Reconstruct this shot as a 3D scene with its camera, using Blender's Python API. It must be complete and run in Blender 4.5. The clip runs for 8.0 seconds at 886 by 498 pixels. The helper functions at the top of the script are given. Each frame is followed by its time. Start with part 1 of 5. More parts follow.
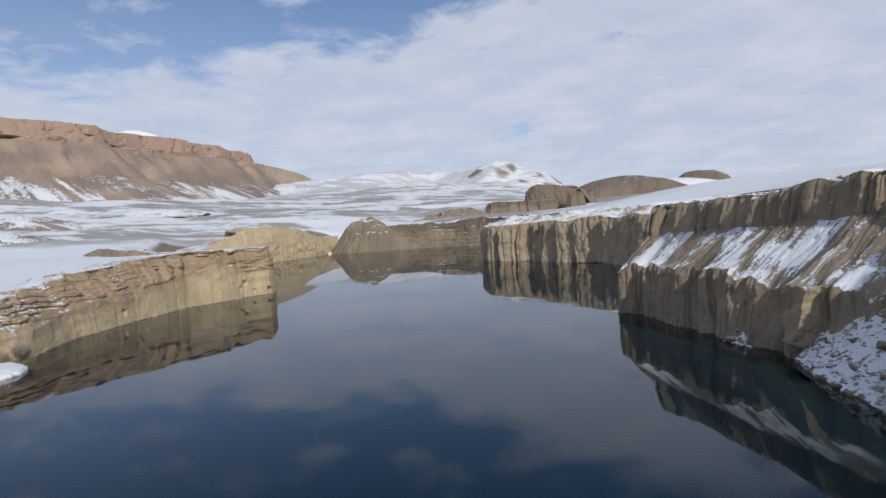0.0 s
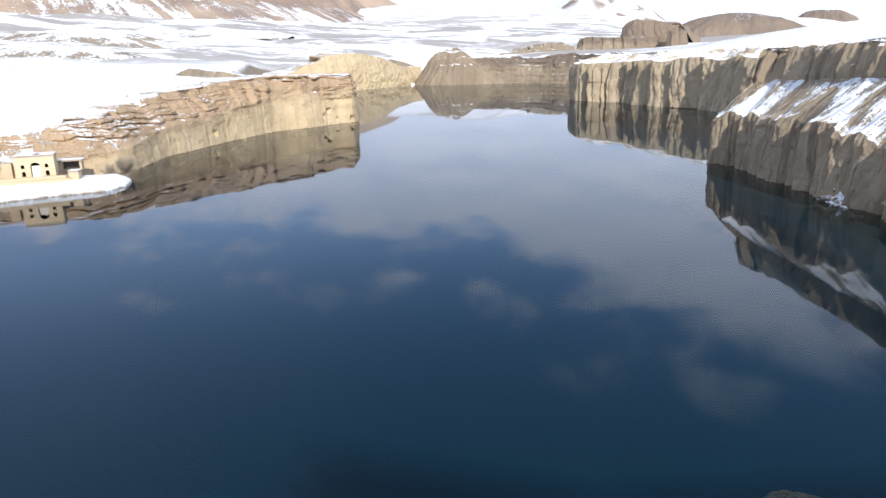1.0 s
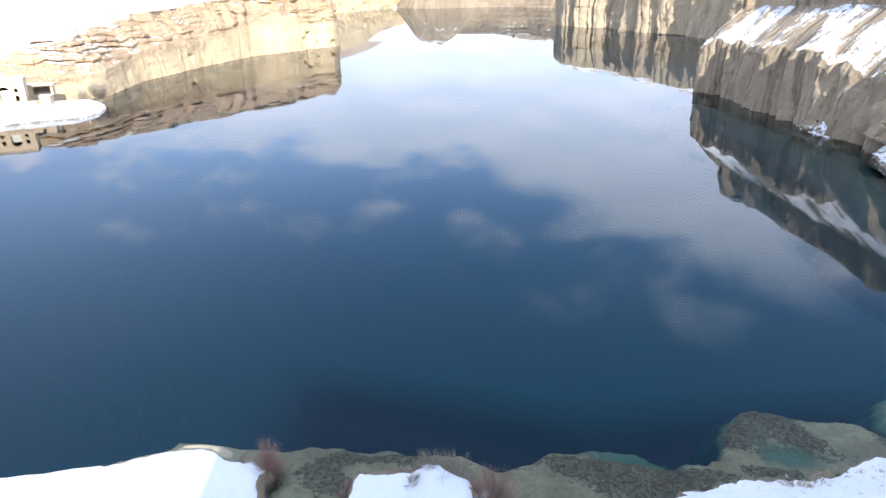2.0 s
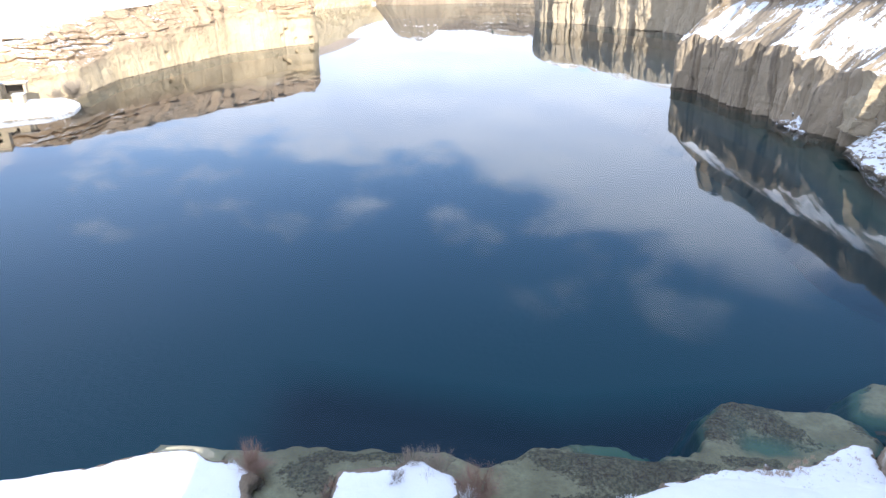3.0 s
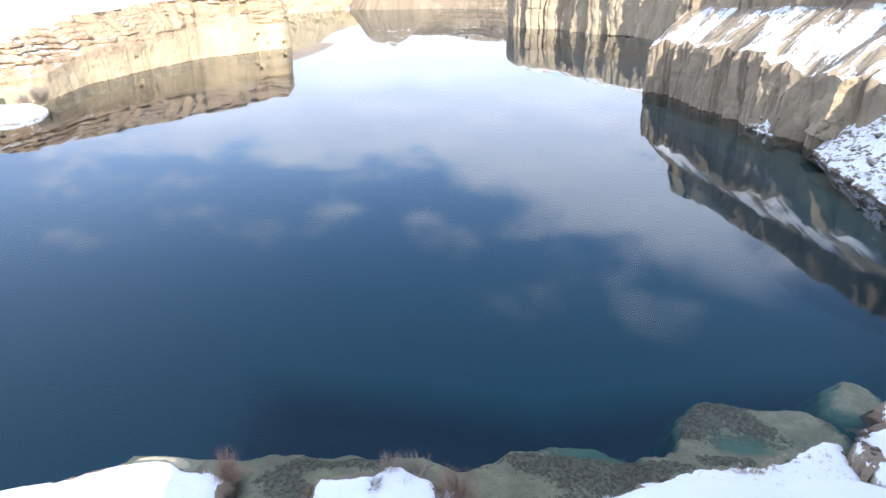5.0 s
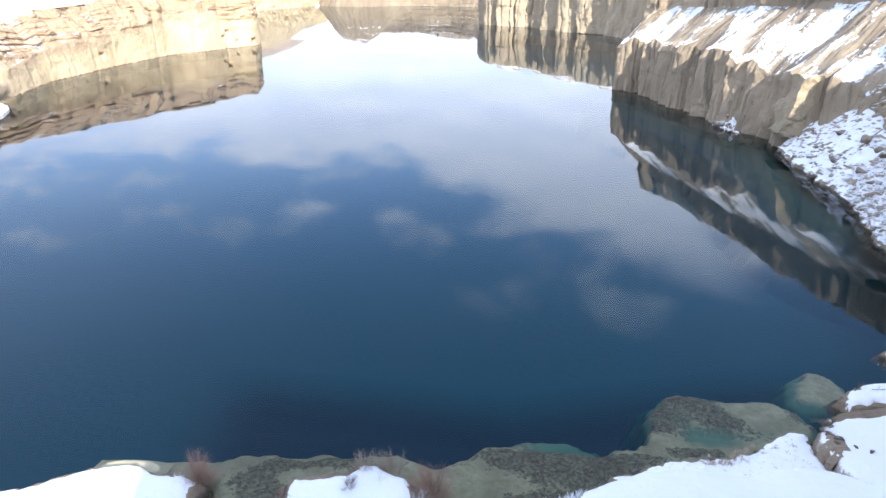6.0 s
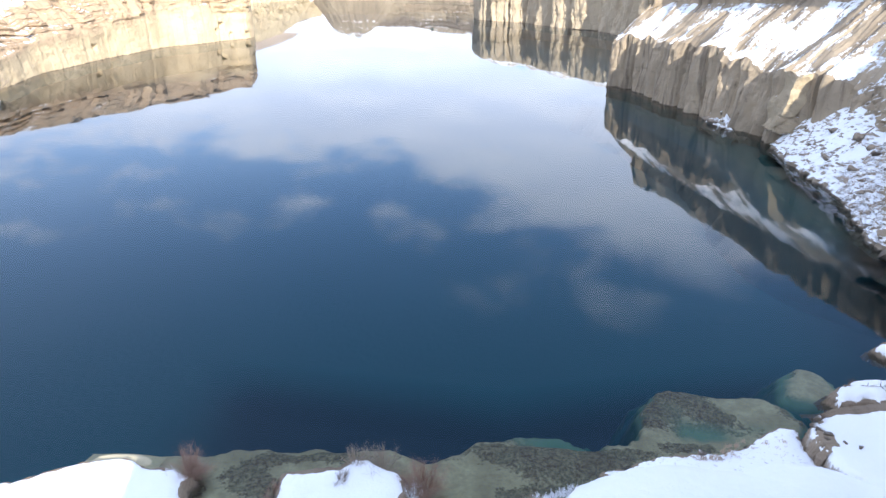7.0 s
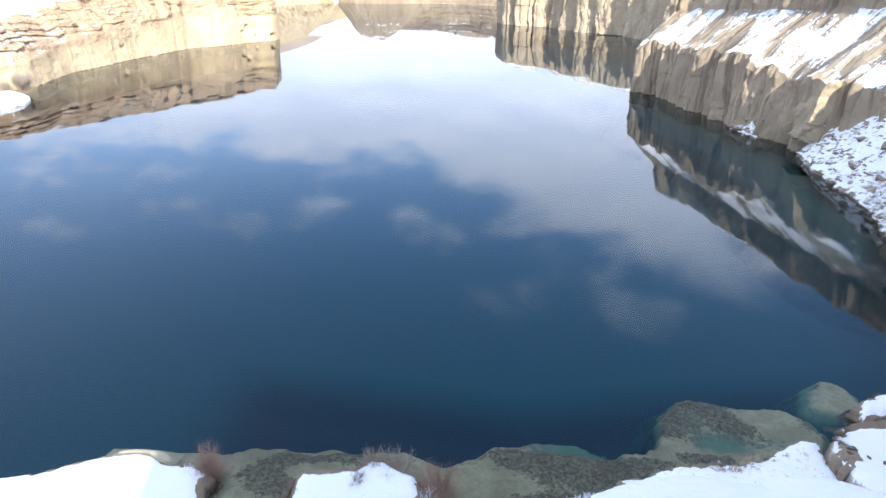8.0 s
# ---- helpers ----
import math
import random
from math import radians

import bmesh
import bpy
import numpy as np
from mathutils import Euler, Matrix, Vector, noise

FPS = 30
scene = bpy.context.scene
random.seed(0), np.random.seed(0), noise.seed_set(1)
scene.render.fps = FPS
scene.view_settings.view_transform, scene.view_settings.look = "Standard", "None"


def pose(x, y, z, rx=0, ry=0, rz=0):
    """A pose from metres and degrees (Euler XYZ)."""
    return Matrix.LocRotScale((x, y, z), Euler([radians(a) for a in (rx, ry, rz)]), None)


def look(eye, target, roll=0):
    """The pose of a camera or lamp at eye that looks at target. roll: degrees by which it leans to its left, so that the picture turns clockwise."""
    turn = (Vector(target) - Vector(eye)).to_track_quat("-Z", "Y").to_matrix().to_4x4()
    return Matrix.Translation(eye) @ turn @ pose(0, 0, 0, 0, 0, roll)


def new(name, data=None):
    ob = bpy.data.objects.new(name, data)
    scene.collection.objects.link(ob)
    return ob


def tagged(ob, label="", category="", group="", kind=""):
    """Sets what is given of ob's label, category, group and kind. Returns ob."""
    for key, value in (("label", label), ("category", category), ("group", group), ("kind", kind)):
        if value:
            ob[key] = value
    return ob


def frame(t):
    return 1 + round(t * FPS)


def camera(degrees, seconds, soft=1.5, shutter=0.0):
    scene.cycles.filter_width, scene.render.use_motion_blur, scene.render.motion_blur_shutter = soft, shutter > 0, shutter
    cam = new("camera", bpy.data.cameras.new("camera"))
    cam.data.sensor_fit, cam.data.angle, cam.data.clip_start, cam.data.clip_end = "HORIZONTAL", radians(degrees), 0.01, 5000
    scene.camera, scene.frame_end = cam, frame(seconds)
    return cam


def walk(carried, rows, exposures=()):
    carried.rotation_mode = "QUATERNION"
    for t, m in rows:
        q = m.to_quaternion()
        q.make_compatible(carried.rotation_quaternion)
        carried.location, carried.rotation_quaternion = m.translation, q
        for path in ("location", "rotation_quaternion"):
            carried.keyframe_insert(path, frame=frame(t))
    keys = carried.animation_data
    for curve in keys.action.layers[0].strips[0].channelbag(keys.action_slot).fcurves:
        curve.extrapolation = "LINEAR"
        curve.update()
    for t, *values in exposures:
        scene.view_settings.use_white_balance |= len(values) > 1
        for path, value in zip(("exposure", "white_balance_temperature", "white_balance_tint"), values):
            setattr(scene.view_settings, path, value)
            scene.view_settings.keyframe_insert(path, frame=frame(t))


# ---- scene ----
cam = camera(66.7, 8.0)
EYE = (0, 0, 30)
PATH = [
    (0.0, EYE, (0.00, 99.90, 25.60), -3.75),
    (0.5, EYE, (-7.69, 98.40, 13.95), -1.90),
    (1.0, EYE, (-12.31, 95.32, 2.40), -1.30),
    (1.5, EYE, (-10.46, 93.45, -4.02), -0.54),
    (1.7, EYE, (-10.20, 92.42, -6.81), -0.70),
    (2.8, EYE, (-7.36, 92.21, -8.00), -0.70),
    (3.0, EYE, (-6.92, 92.23, -8.02), -0.80),
    (3.5, EYE, (-6.40, 92.53, -7.37), -1.13),
    (4.0, EYE, (-5.74, 92.72, -7.01), -1.03),
    (4.5, EYE, (-4.76, 92.81, -6.92), -0.78),
    (4.7, EYE, (-4.28, 92.72, -7.21), -0.65),
    (5.8, EYE, (-0.24, 92.66, -7.62), -0.24),
    (6.0, EYE, (0.67, 92.59, -7.76), -0.05),
    (6.5, EYE, (2.66, 92.35, -8.27), 0.33),
    (7.0, EYE, (1.63, 92.30, -8.43), 0.48),
    (7.5, EYE, (-0.86, 92.43, -8.15), 0.43),
    (8.0, EYE, (-1.25, 92.50, -7.98), 0.83),
]
walk(cam, [(t, look(eye, target, roll)) for t, eye, target, roll in PATH],
     exposures=[(0.0, -0.63), (0.5, -0.18), (1.0, 0.4), (1.5, 1.0), (3.0, 1.38), (8.0, 1.38)])

# ---- light: winter sun behind and to the right, broken cloud ----
SUN_ELEV, SUN_FROM = 30.0, (0.38, -0.92)          # the horizontal way towards the sun


class Graph:
    """Short hand for node trees."""

    def __init__(self, tree):
        self.tree, self.nodes, self.links = tree, tree.nodes, tree.links
        self.nodes.clear()

    def add(self, kind, **settings):
        inputs = settings.pop("inputs", {})
        node = self.nodes.new(kind)
        if "operation" in settings:
            node.operation = settings["operation"]
        if "use_clamp" in settings:
            node.use_clamp = settings["use_clamp"]
        if "interpolation_type" in settings:
            node.interpolation_type = settings["interpolation_type"]
        if "data_type" in settings:
            node.data_type = settings["data_type"]
        if "uv_map" in settings:
            node.uv_map = settings["uv_map"]
        for key, value in inputs.items():
            if isinstance(value, bpy.types.NodeSocket):
                self.links.new(value, node.inputs[key])
            else:
                node.inputs[key].default_value = value
        return node

    def math(self, op, a, b=0.0, c=0.0, clamp=False):
        return self.add("ShaderNodeMath", operation=op, use_clamp=clamp, inputs={0: a, 1: b, 2: c}).outputs[0]

    def ramp(self, value, lo, hi, out0=0.0, out1=1.0):
        return self.add("ShaderNodeMapRange", interpolation_type="SMOOTHSTEP", inputs={0: value, 1: lo, 2: hi, 3: out0, 4: out1}).outputs[0]

    def noise(self, vector, scale, detail=4.0, rough=0.55, distort=0.0):
        return self.add("ShaderNodeTexNoise", inputs={"Vector": vector, "Scale": scale, "Detail": detail, "Roughness": rough, "Distortion": distort}).outputs[0]

    def mix(self, fac, a, b):
        node = self.add("ShaderNodeMix", data_type="RGBA")
        for index, value in ((0, fac), (6, a), (7, b)):
            if isinstance(value, bpy.types.NodeSocket):
                self.links.new(value, node.inputs[index])
            else:
                node.inputs[index].default_value = value if index == 0 else (*value, 1)
        return node.outputs[2]

    def stretch(self, vector, x, y, z):
        return self.add("ShaderNodeMapping", inputs={0: vector, 3: (x, y, z)}).outputs[0]


world = bpy.data.worlds.new("sky")
scene.world = world
world.use_nodes = True
g = Graph(world.node_tree)
sky = g.add("ShaderNodeTexSky")
sky.sky_type, sky.sun_disc, sky.sun_elevation, sky.sun_rotation = "NISHITA", False, radians(SUN_ELEV), math.atan2(SUN_FROM[0], SUN_FROM[1])
sky.altitude, sky.air_density, sky.dust_density, sky.ozone_density = 2600, 1.0, 0.8, 4.0
way = g.add("ShaderNodeTexCoord").outputs["Generated"]
axes = g.add("ShaderNodeSeparateXYZ", inputs={0: way})
up = g.math("MAXIMUM", axes.outputs[2], 0.0)
flat = g.math("ADD", up, 0.16)
deck = g.add("ShaderNodeCombineXYZ", inputs={0: g.math("DIVIDE", axes.outputs[0], flat), 1: g.math("DIVIDE", axes.outputs[1], flat), 2: 0.0}).outputs[0]
deck = g.add("ShaderNodeMapping", inputs={0: deck, 1: (3.1, 1.4, 0.0)}).outputs[0]
puffs = g.noise(deck, 3.6, 6.0, 0.61, 0.25)
wide = g.noise(deck, 0.7, 2.0, 0.5)


# banks (+) and gaps (-) of the cloud: azimuth and height in degrees, their spread, how strongly
CLOUDS = ((-32, 18.4, 8, 2.0, 0.22), (-23, 17.8, 4, 1.1, 0.18), (-12.5, 18.7, 6, 1.5, 0.17), (-5.5, 19.8, 6, 1.8, 0.13), (5.5, 18.4, 6, 2.6, 0.36), (16, 20.5, 7, 2.0, 0.22), (17.5, 26.8, 6, 2.0, 0.20),
          (-36, 22.4, 6, 1.5, 0.16), (14.8, 13.2, 4.5, 0.7, -0.42), (21.3, 12.4, 3.5, 0.6, -0.42), (31.9, 11.2, 3.5, 0.8, -0.40), (4.7, 13.8, 3, 0.5, -0.28), (7.5, 6.4, 5, 1.0, -0.50), (-6, 16.9, 4, 0.8, -0.30))
azimuth = g.math("MULTIPLY", g.math("ARCTAN2", axes.outputs[0], axes.outputs[1]), 57.2958)
height = g.math("MULTIPLY", g.math("ARCSINE", axes.outputs[2]), 57.2958)
ragged = g.math("MULTIPLY_ADD", puffs, 2.6, -1.3)
lumps = 0.0
for a, h, wide_a, wide_h, amount in CLOUDS:
    u = g.math("DIVIDE", g.math("SUBTRACT", g.math("ADD", azimuth, g.math("MULTIPLY", ragged, 4.0)), a), wide_a)
    v = g.math("DIVIDE", g.math("SUBTRACT", g.math("ADD", height, ragged), h), wide_h)
    lumps = g.math("MULTIPLY_ADD", g.math("EXPONENT", g.math("MULTIPLY", g.math("ADD", g.math("MULTIPLY", u, u), g.math("MULTIPLY", v, v)), -1.0)), amount, lumps)
side = axes.outputs[0]                              # the cloud bank reaches higher in the east than in the west
edge = g.math("ADD", g.ramp(side, -0.62, 0.05, 0.208, 0.290), g.ramp(side, 0.0, 0.30, 0.0, 0.085))
inner = g.math("MULTIPLY", g.math("SUBTRACT", edge, up), 8.0)
inner = g.math("MINIMUM", g.math("MAXIMUM", inner, -0.14), 0.80)
fade = g.math("MULTIPLY", g.math("MAXIMUM", g.math("SUBTRACT", up, edge), 0.0), -1.3)
cover = g.math("ADD", g.math("MULTIPLY_ADD", puffs, 1.7, -0.85), g.math("MULTIPLY_ADD", wide, 0.4, -0.2))
cover = g.math("ADD", g.math("ADD", cover, lumps), g.math("ADD", g.math("ADD", inner, fade), 0.56))
cloud = g.ramp(cover, 0.33, 0.95)
behind = g.math("MAXIMUM", g.ramp(axes.outputs[1], 0.30, -0.10), g.ramp(up, 0.74, 0.86))
cloud = g.math("MAXIMUM", cloud, g.math("MULTIPLY", behind, g.ramp(puffs, 0.34, 0.60, 0.0, 0.76)))
thin = g.ramp(g.math("SUBTRACT", up, behind), 0.28, 0.50, 1.0, 0.6)          # the clouds thin out overhead into a pale veil
cloud = g.math("MAXIMUM", g.math("MULTIPLY", cloud, thin), g.math("ADD", g.ramp(up, 0.12, 0.42, 0.24, 0.04), g.ramp(side, -0.1, -0.6, 0.0, 0.13)))
shade = g.ramp(g.noise(deck, 2.6, 5.0, 0.6), 0.3, 0.75)
bright = g.mix(shade, (5.2, 5.75, 7.2), (6.4, 6.8, 7.9))
veil = g.math("MULTIPLY", cloud, 0.93)
colour = g.mix(veil, (0, 0, 0), bright)
g.links.new(sky.outputs[0], g.nodes[colour.node.name].inputs[6])
back = g.add("ShaderNodeBackground", inputs={"Color": colour, "Strength": 0.15})
g.add("ShaderNodeOutputWorld", inputs={0: back.outputs[0]})

sun = new("sun", bpy.data.lights.new("sun", "SUN"))
sun.data.energy, sun.data.angle, sun.data.color = 3.6, radians(0.6), (1.0, 0.95, 0.88)
sun_way = Vector((SUN_FROM[0], SUN_FROM[1], math.tan(radians(SUN_ELEV)) * math.hypot(*SUN_FROM)))
sun.matrix_world = look(sun_way * 100, (0, 0, 0))


# ---- materials ----
def material(name, build):
    mat = bpy.data.materials.new(name)
    mat.use_nodes = True
    build(Graph(mat.node_tree))
    return mat


def finish(g, colour, rough=0.9, relief=None, strength=0.4, distance=0.3):
    inputs = {"Base Color": colour if isinstance(colour, bpy.types.NodeSocket) else (*colour, 1), "Roughness": rough}
    if relief is not None:
        inputs["Normal"] = g.add("ShaderNodeBump", inputs={"Strength": strength, "Distance": distance, "Height": relief}).outputs[0]
    bsdf = g.add("ShaderNodeBsdfPrincipled", inputs=inputs)
    g.add("ShaderNodeOutputMaterial", inputs={0: bsdf.outputs[0]})


SNOW = (0.88, 0.90, 0.92)


def rock_material(name, pale, mid, dark, size=1.0, snow_from=0.62, snow_to=0.78, streak=0.5, cap=None, cap_v=(0.0, 1.0), clumps=1.0, runs=(0.35, 0.07), cracks=0.0, foot=None):
    """Layered rock with vertical stains; snow lies where the face is flat enough."""
    def build(g):
        at = g.add("ShaderNodeTexCoord").outputs["Object"]
        uv = g.add("ShaderNodeUVMap", uv_map="UVMap").outputs[0]
        normal = g.add("ShaderNodeNewGeometry").outputs["Normal"]
        nz = g.add("ShaderNodeSeparateXYZ", inputs={0: normal}).outputs[2]
        big = g.noise(at, 0.06 / size, 4.0)
        grain = g.noise(at, 0.9 / size, 6.0, 0.65)
        stains = g.noise(g.stretch(uv, 0.55 / size, 0.05 / size, 1), 1.0, 5.0, 0.6, 0.6)
        strata = g.noise(g.stretch(at, 0.03 / size, 0.03 / size, 0.7 / size), 1.0, 4.0, 0.6)
        colour = g.mix(g.ramp(big, 0.35, 0.65), pale, mid)
        colour = g.mix(g.math("MULTIPLY", g.ramp(strata, 0.5, 0.7), 0.35), colour, mid)
        colour = g.mix(g.math("MULTIPLY", g.ramp(stains, 0.5, 0.68), streak), colour, dark)
        if cap is not None:
            rise = g.add("ShaderNodeSeparateXYZ", inputs={0: uv}).outputs[1]
            level = g.math("ADD", rise, g.math("MULTIPLY_ADD", g.noise(at, 0.09 / size, 5.0), 9.0 * size, -4.5 * size))
            colour = g.mix(g.math("MULTIPLY", g.ramp(level, *cap_v), 0.85), colour, cap)
        colour = g.mix(g.ramp(grain, 0.56, 0.72, 0.0, 0.45), colour, dark)
        if cracks:
            warped = g.add("ShaderNodeVectorMath", operation="ADD", inputs={0: g.stretch(at, 0.28 / size, 0.28 / size, 0.75 / size), 1: g.add("ShaderNodeTexNoise", inputs={"Vector": at, "Scale": 0.35 / size, "Detail": 3.0}).outputs[1]}).outputs[0]
            cell = g.add("ShaderNodeTexVoronoi", inputs={"Vector": warped, "Scale": 1.0})
            cell.feature = "DISTANCE_TO_EDGE"
            gap = g.ramp(cell.outputs["Distance"], 0.0, 0.07, 1.0, 0.0)
            broken = g.math("MULTIPLY", gap, g.ramp(g.noise(at, 0.12 / size, 3.0), 0.40, 0.62))
            if cap is not None:
                broken = g.math("MULTIPLY", broken, g.ramp(level, cap_v[0] - 1, cap_v[1], 0.25, 1.0))
            colour = g.mix(g.math("MULTIPLY", broken, cracks), colour, tuple(c * 0.45 for c in dark))
            grain = g.math("SUBTRACT", grain, g.math("MULTIPLY", broken, 1.2))
        low = g.math("ADD", g.add("ShaderNodeSeparateXYZ", inputs={0: at}).outputs[2], g.math("MULTIPLY_ADD", g.noise(at, 0.5, 4.0, 0.7), 1.6, -0.8))
        colour = g.mix(g.math("MULTIPLY", g.ramp(low, 0.0, 0.3, 1.0, 0.0), 0.75), colour, tuple(c * 0.55 for c in dark))      # wet foot at the waterline
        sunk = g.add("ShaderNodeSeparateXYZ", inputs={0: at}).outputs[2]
        colour = g.mix(g.ramp(sunk, -0.1, -1.6), colour, (0.014, 0.070, 0.064))      # the water's teal tint, painted into the submerged rock by depth
        clump = g.math("ADD", g.math("MULTIPLY", g.noise(g.stretch(uv, runs[0] / size, runs[1] / size, 1), 1.0, 5.0, 0.65, 0.3), 0.55), g.math("MULTIPLY", g.noise(g.stretch(uv, runs[0] * 0.3 / size, runs[1] * 0.8 / size, 1), 1.0, 4.0, 0.6, 0.8), 0.6))
        clump = g.math("ADD", clump, -0.075)
        fine = g.noise(at, 1.6 / size, 4.0, 0.6)
        lying = g.math("ADD", nz, g.math("ADD", g.math("MULTIPLY_ADD", clump, 0.9 * clumps, -0.45 * clumps), g.math("MULTIPLY_ADD", fine, 0.52, -0.26)))
        if foot is not None:
            rise = g.add("ShaderNodeSeparateXYZ", inputs={0: uv}).outputs[1]
            rise = g.math("ADD", rise, g.math("MULTIPLY_ADD", g.noise(g.stretch(uv, 0.22 / size, 0.05 / size, 1), 1.0, 4.0, 0.6), 4.5 * size, -1.9 * size))
            lying = g.math("ADD", lying, g.math("MULTIPLY", g.ramp(rise, foot[0], foot[1]), foot[2]))
        snow = g.math("MULTIPLY", g.ramp(lying, snow_from, snow_to), g.math("MULTIPLY", g.ramp(nz, 0.48, 0.62), g.ramp(low, 0.0, 0.4)))
        colour = g.mix(snow, colour, SNOW)
        height = g.math("ADD", g.math("MULTIPLY", grain, 0.5), g.math("ADD", g.math("MULTIPLY", stains, 0.8), g.math("MULTIPLY", snow, 0.5)))
        finish(g, colour, 0.92, height, 0.7, 0.8 * size)
    return material(name, build)


def ground_material(name="snowy_ground"):
    def build(g):
        at = g.add("ShaderNodeTexCoord").outputs["Object"]
        normal = g.add("ShaderNodeNewGeometry").outputs["Normal"]
        nz = g.add("ShaderNodeSeparateXYZ", inputs={0: normal}).outputs[2]
        long = g.noise(g.stretch(at, 0.0045, 0.010, 0.01), 1.0, 6.0, 0.6, 0.6)
        fine = g.noise(g.stretch(at, 0.05, 0.09, 0.1), 1.0, 5.0, 0.6)
        bare = g.ramp(g.math("ADD", g.math("MULTIPLY", long, 0.8), g.math("MULTIPLY", fine, 0.2)), 0.475, 0.545)
        reach = g.add("ShaderNodeVectorMath", operation="LENGTH", inputs={0: at}).outputs[1]
        bare = g.math("MULTIPLY", bare, g.math("MULTIPLY", g.ramp(reach, 430.0, 800.0), g.ramp(reach, 2300.0, 3600.0, 1.0, 0.45)))
        earth = g.mix(fine, (0.17, 0.135, 0.105), (0.30, 0.245, 0.18))
        steep = g.ramp(nz, 0.80, 0.90, 1.0, 0.0)
        crags = g.math("ADD", nz, g.math("MULTIPLY_ADD", g.noise(g.stretch(at, 0.006, 0.006, 0.02), 1.0, 6.0, 0.65), 0.36, -0.18))
        steep = g.math("MAXIMUM", steep, g.math("MULTIPLY", g.ramp(crags, 0.80, 0.86, 1.0, 0.0), g.ramp(reach, 2500.0, 3000.0)))
        colour = g.mix(g.math("MAXIMUM", g.math("MULTIPLY", bare, 0.74), steep), SNOW, earth)
        finish(g, colour, 0.85, g.math("ADD", g.noise(at, 0.3, 5.0), g.math("MULTIPLY", bare, -0.4)), 0.7, 1.0)
    return material(name, build)


def snow_material(name="fresh_snow", dirt=0.0):
    def build(g):
        at = g.add("ShaderNodeTexCoord").outputs["Object"]
        nz = g.add("ShaderNodeSeparateXYZ", inputs={0: g.add("ShaderNodeNewGeometry").outputs["Normal"]}).outputs[2]
        soft = g.noise(at, 0.5, 4.0)
        fine = g.noise(at, 6.0, 4.0, 0.65)
        colour = g.mix(soft, (0.90, 0.92, 0.95), (0.93, 0.94, 0.96))
        speck = g.noise(at, 3.2, 5.0, 0.7)
        colour = g.mix(g.math("MULTIPLY", g.ramp(speck, 0.58, 0.68), dirt), colour, (0.30, 0.22, 0.16))
        bank = g.ramp(g.math("ADD", nz, g.math("MULTIPLY_ADD", fine, 0.5, -0.25)), 0.28, 0.5, 1.0, 0.0)
        colour = g.mix(bank, colour, (0.33, 0.28, 0.22))
        finish(g, colour, 0.6, g.math("ADD", g.math("MULTIPLY", soft, 1.2), g.math("MULTIPLY", fine, 0.3)), 0.7, 0.3)
    return material(name, build)


def water_material(name="still_water"):
    def build(g):
        mirror = g.add("ShaderNodeBsdfGlossy", inputs={"Color": (0.87, 0.89, 0.92, 1), "Roughness": 0.023})
        clear = g.add("ShaderNodeBsdfTransparent", inputs={"Color": (0.92, 0.97, 0.945, 1)})
        gloss = g.add("ShaderNodeFresnel", inputs={"IOR": 1.333}).outputs[0]
        both = g.add("ShaderNodeMixShader", inputs={0: gloss, 1: clear.outputs[0], 2: mirror.outputs[0]})
        g.add("ShaderNodeOutputMaterial", inputs={0: both.outputs[0]})
    return material(name, build)


WEED = ((-12.0, 35.0, 1.8, 1.3), (-11.2, 33.8, 1.2, 0.9), (-9.5, 36.6, 3.6, 0.6), (-6.4, 36.6, 1.4, 0.5), (5.0, 37.0, 2.6, 1.3), (9.5, 36.8, 3.6, 1.4), (8.6, 35.0, 3.0, 1.0), (11.6, 35.4, 2.4, 0.8), (12.6, 36.8, 2.4, 0.8), (7.5, 33.4, 2.6, 0.8), (5.2, 32.9, 1.0, 0.8), (17.3, 42.4, 2.2, 1.9), (18.4, 43.8, 3.2, 1.1), (16.2, 41.4, 1.3, 2.0), (21.4, 40.6, 1.3, 1.1), (17.4, 37.6, 2.2, 0.6), (20.6, 42.0, 1.0, 0.9), (27.2, 41.8, 1.4, 1.0))
SAND = ((0.8, 35.4, 2.4, 1.6), (4.0, 34.8, 1.5, 0.8), (15.7, 38.7, 1.6, 0.7), (24.0, 41.8, 1.7, 1.5), (30.3, 44.9, 2.2, 2.0), (20.0, 38.9, 2.0, 1.2), (-17.5, 36.6, 3.0, 1.0), (-8.5, 35.0, 2.0, 0.8), (-14.6, 35.6, 1.0, 1.2), (13.0, 38.0, 1.0, 0.5))


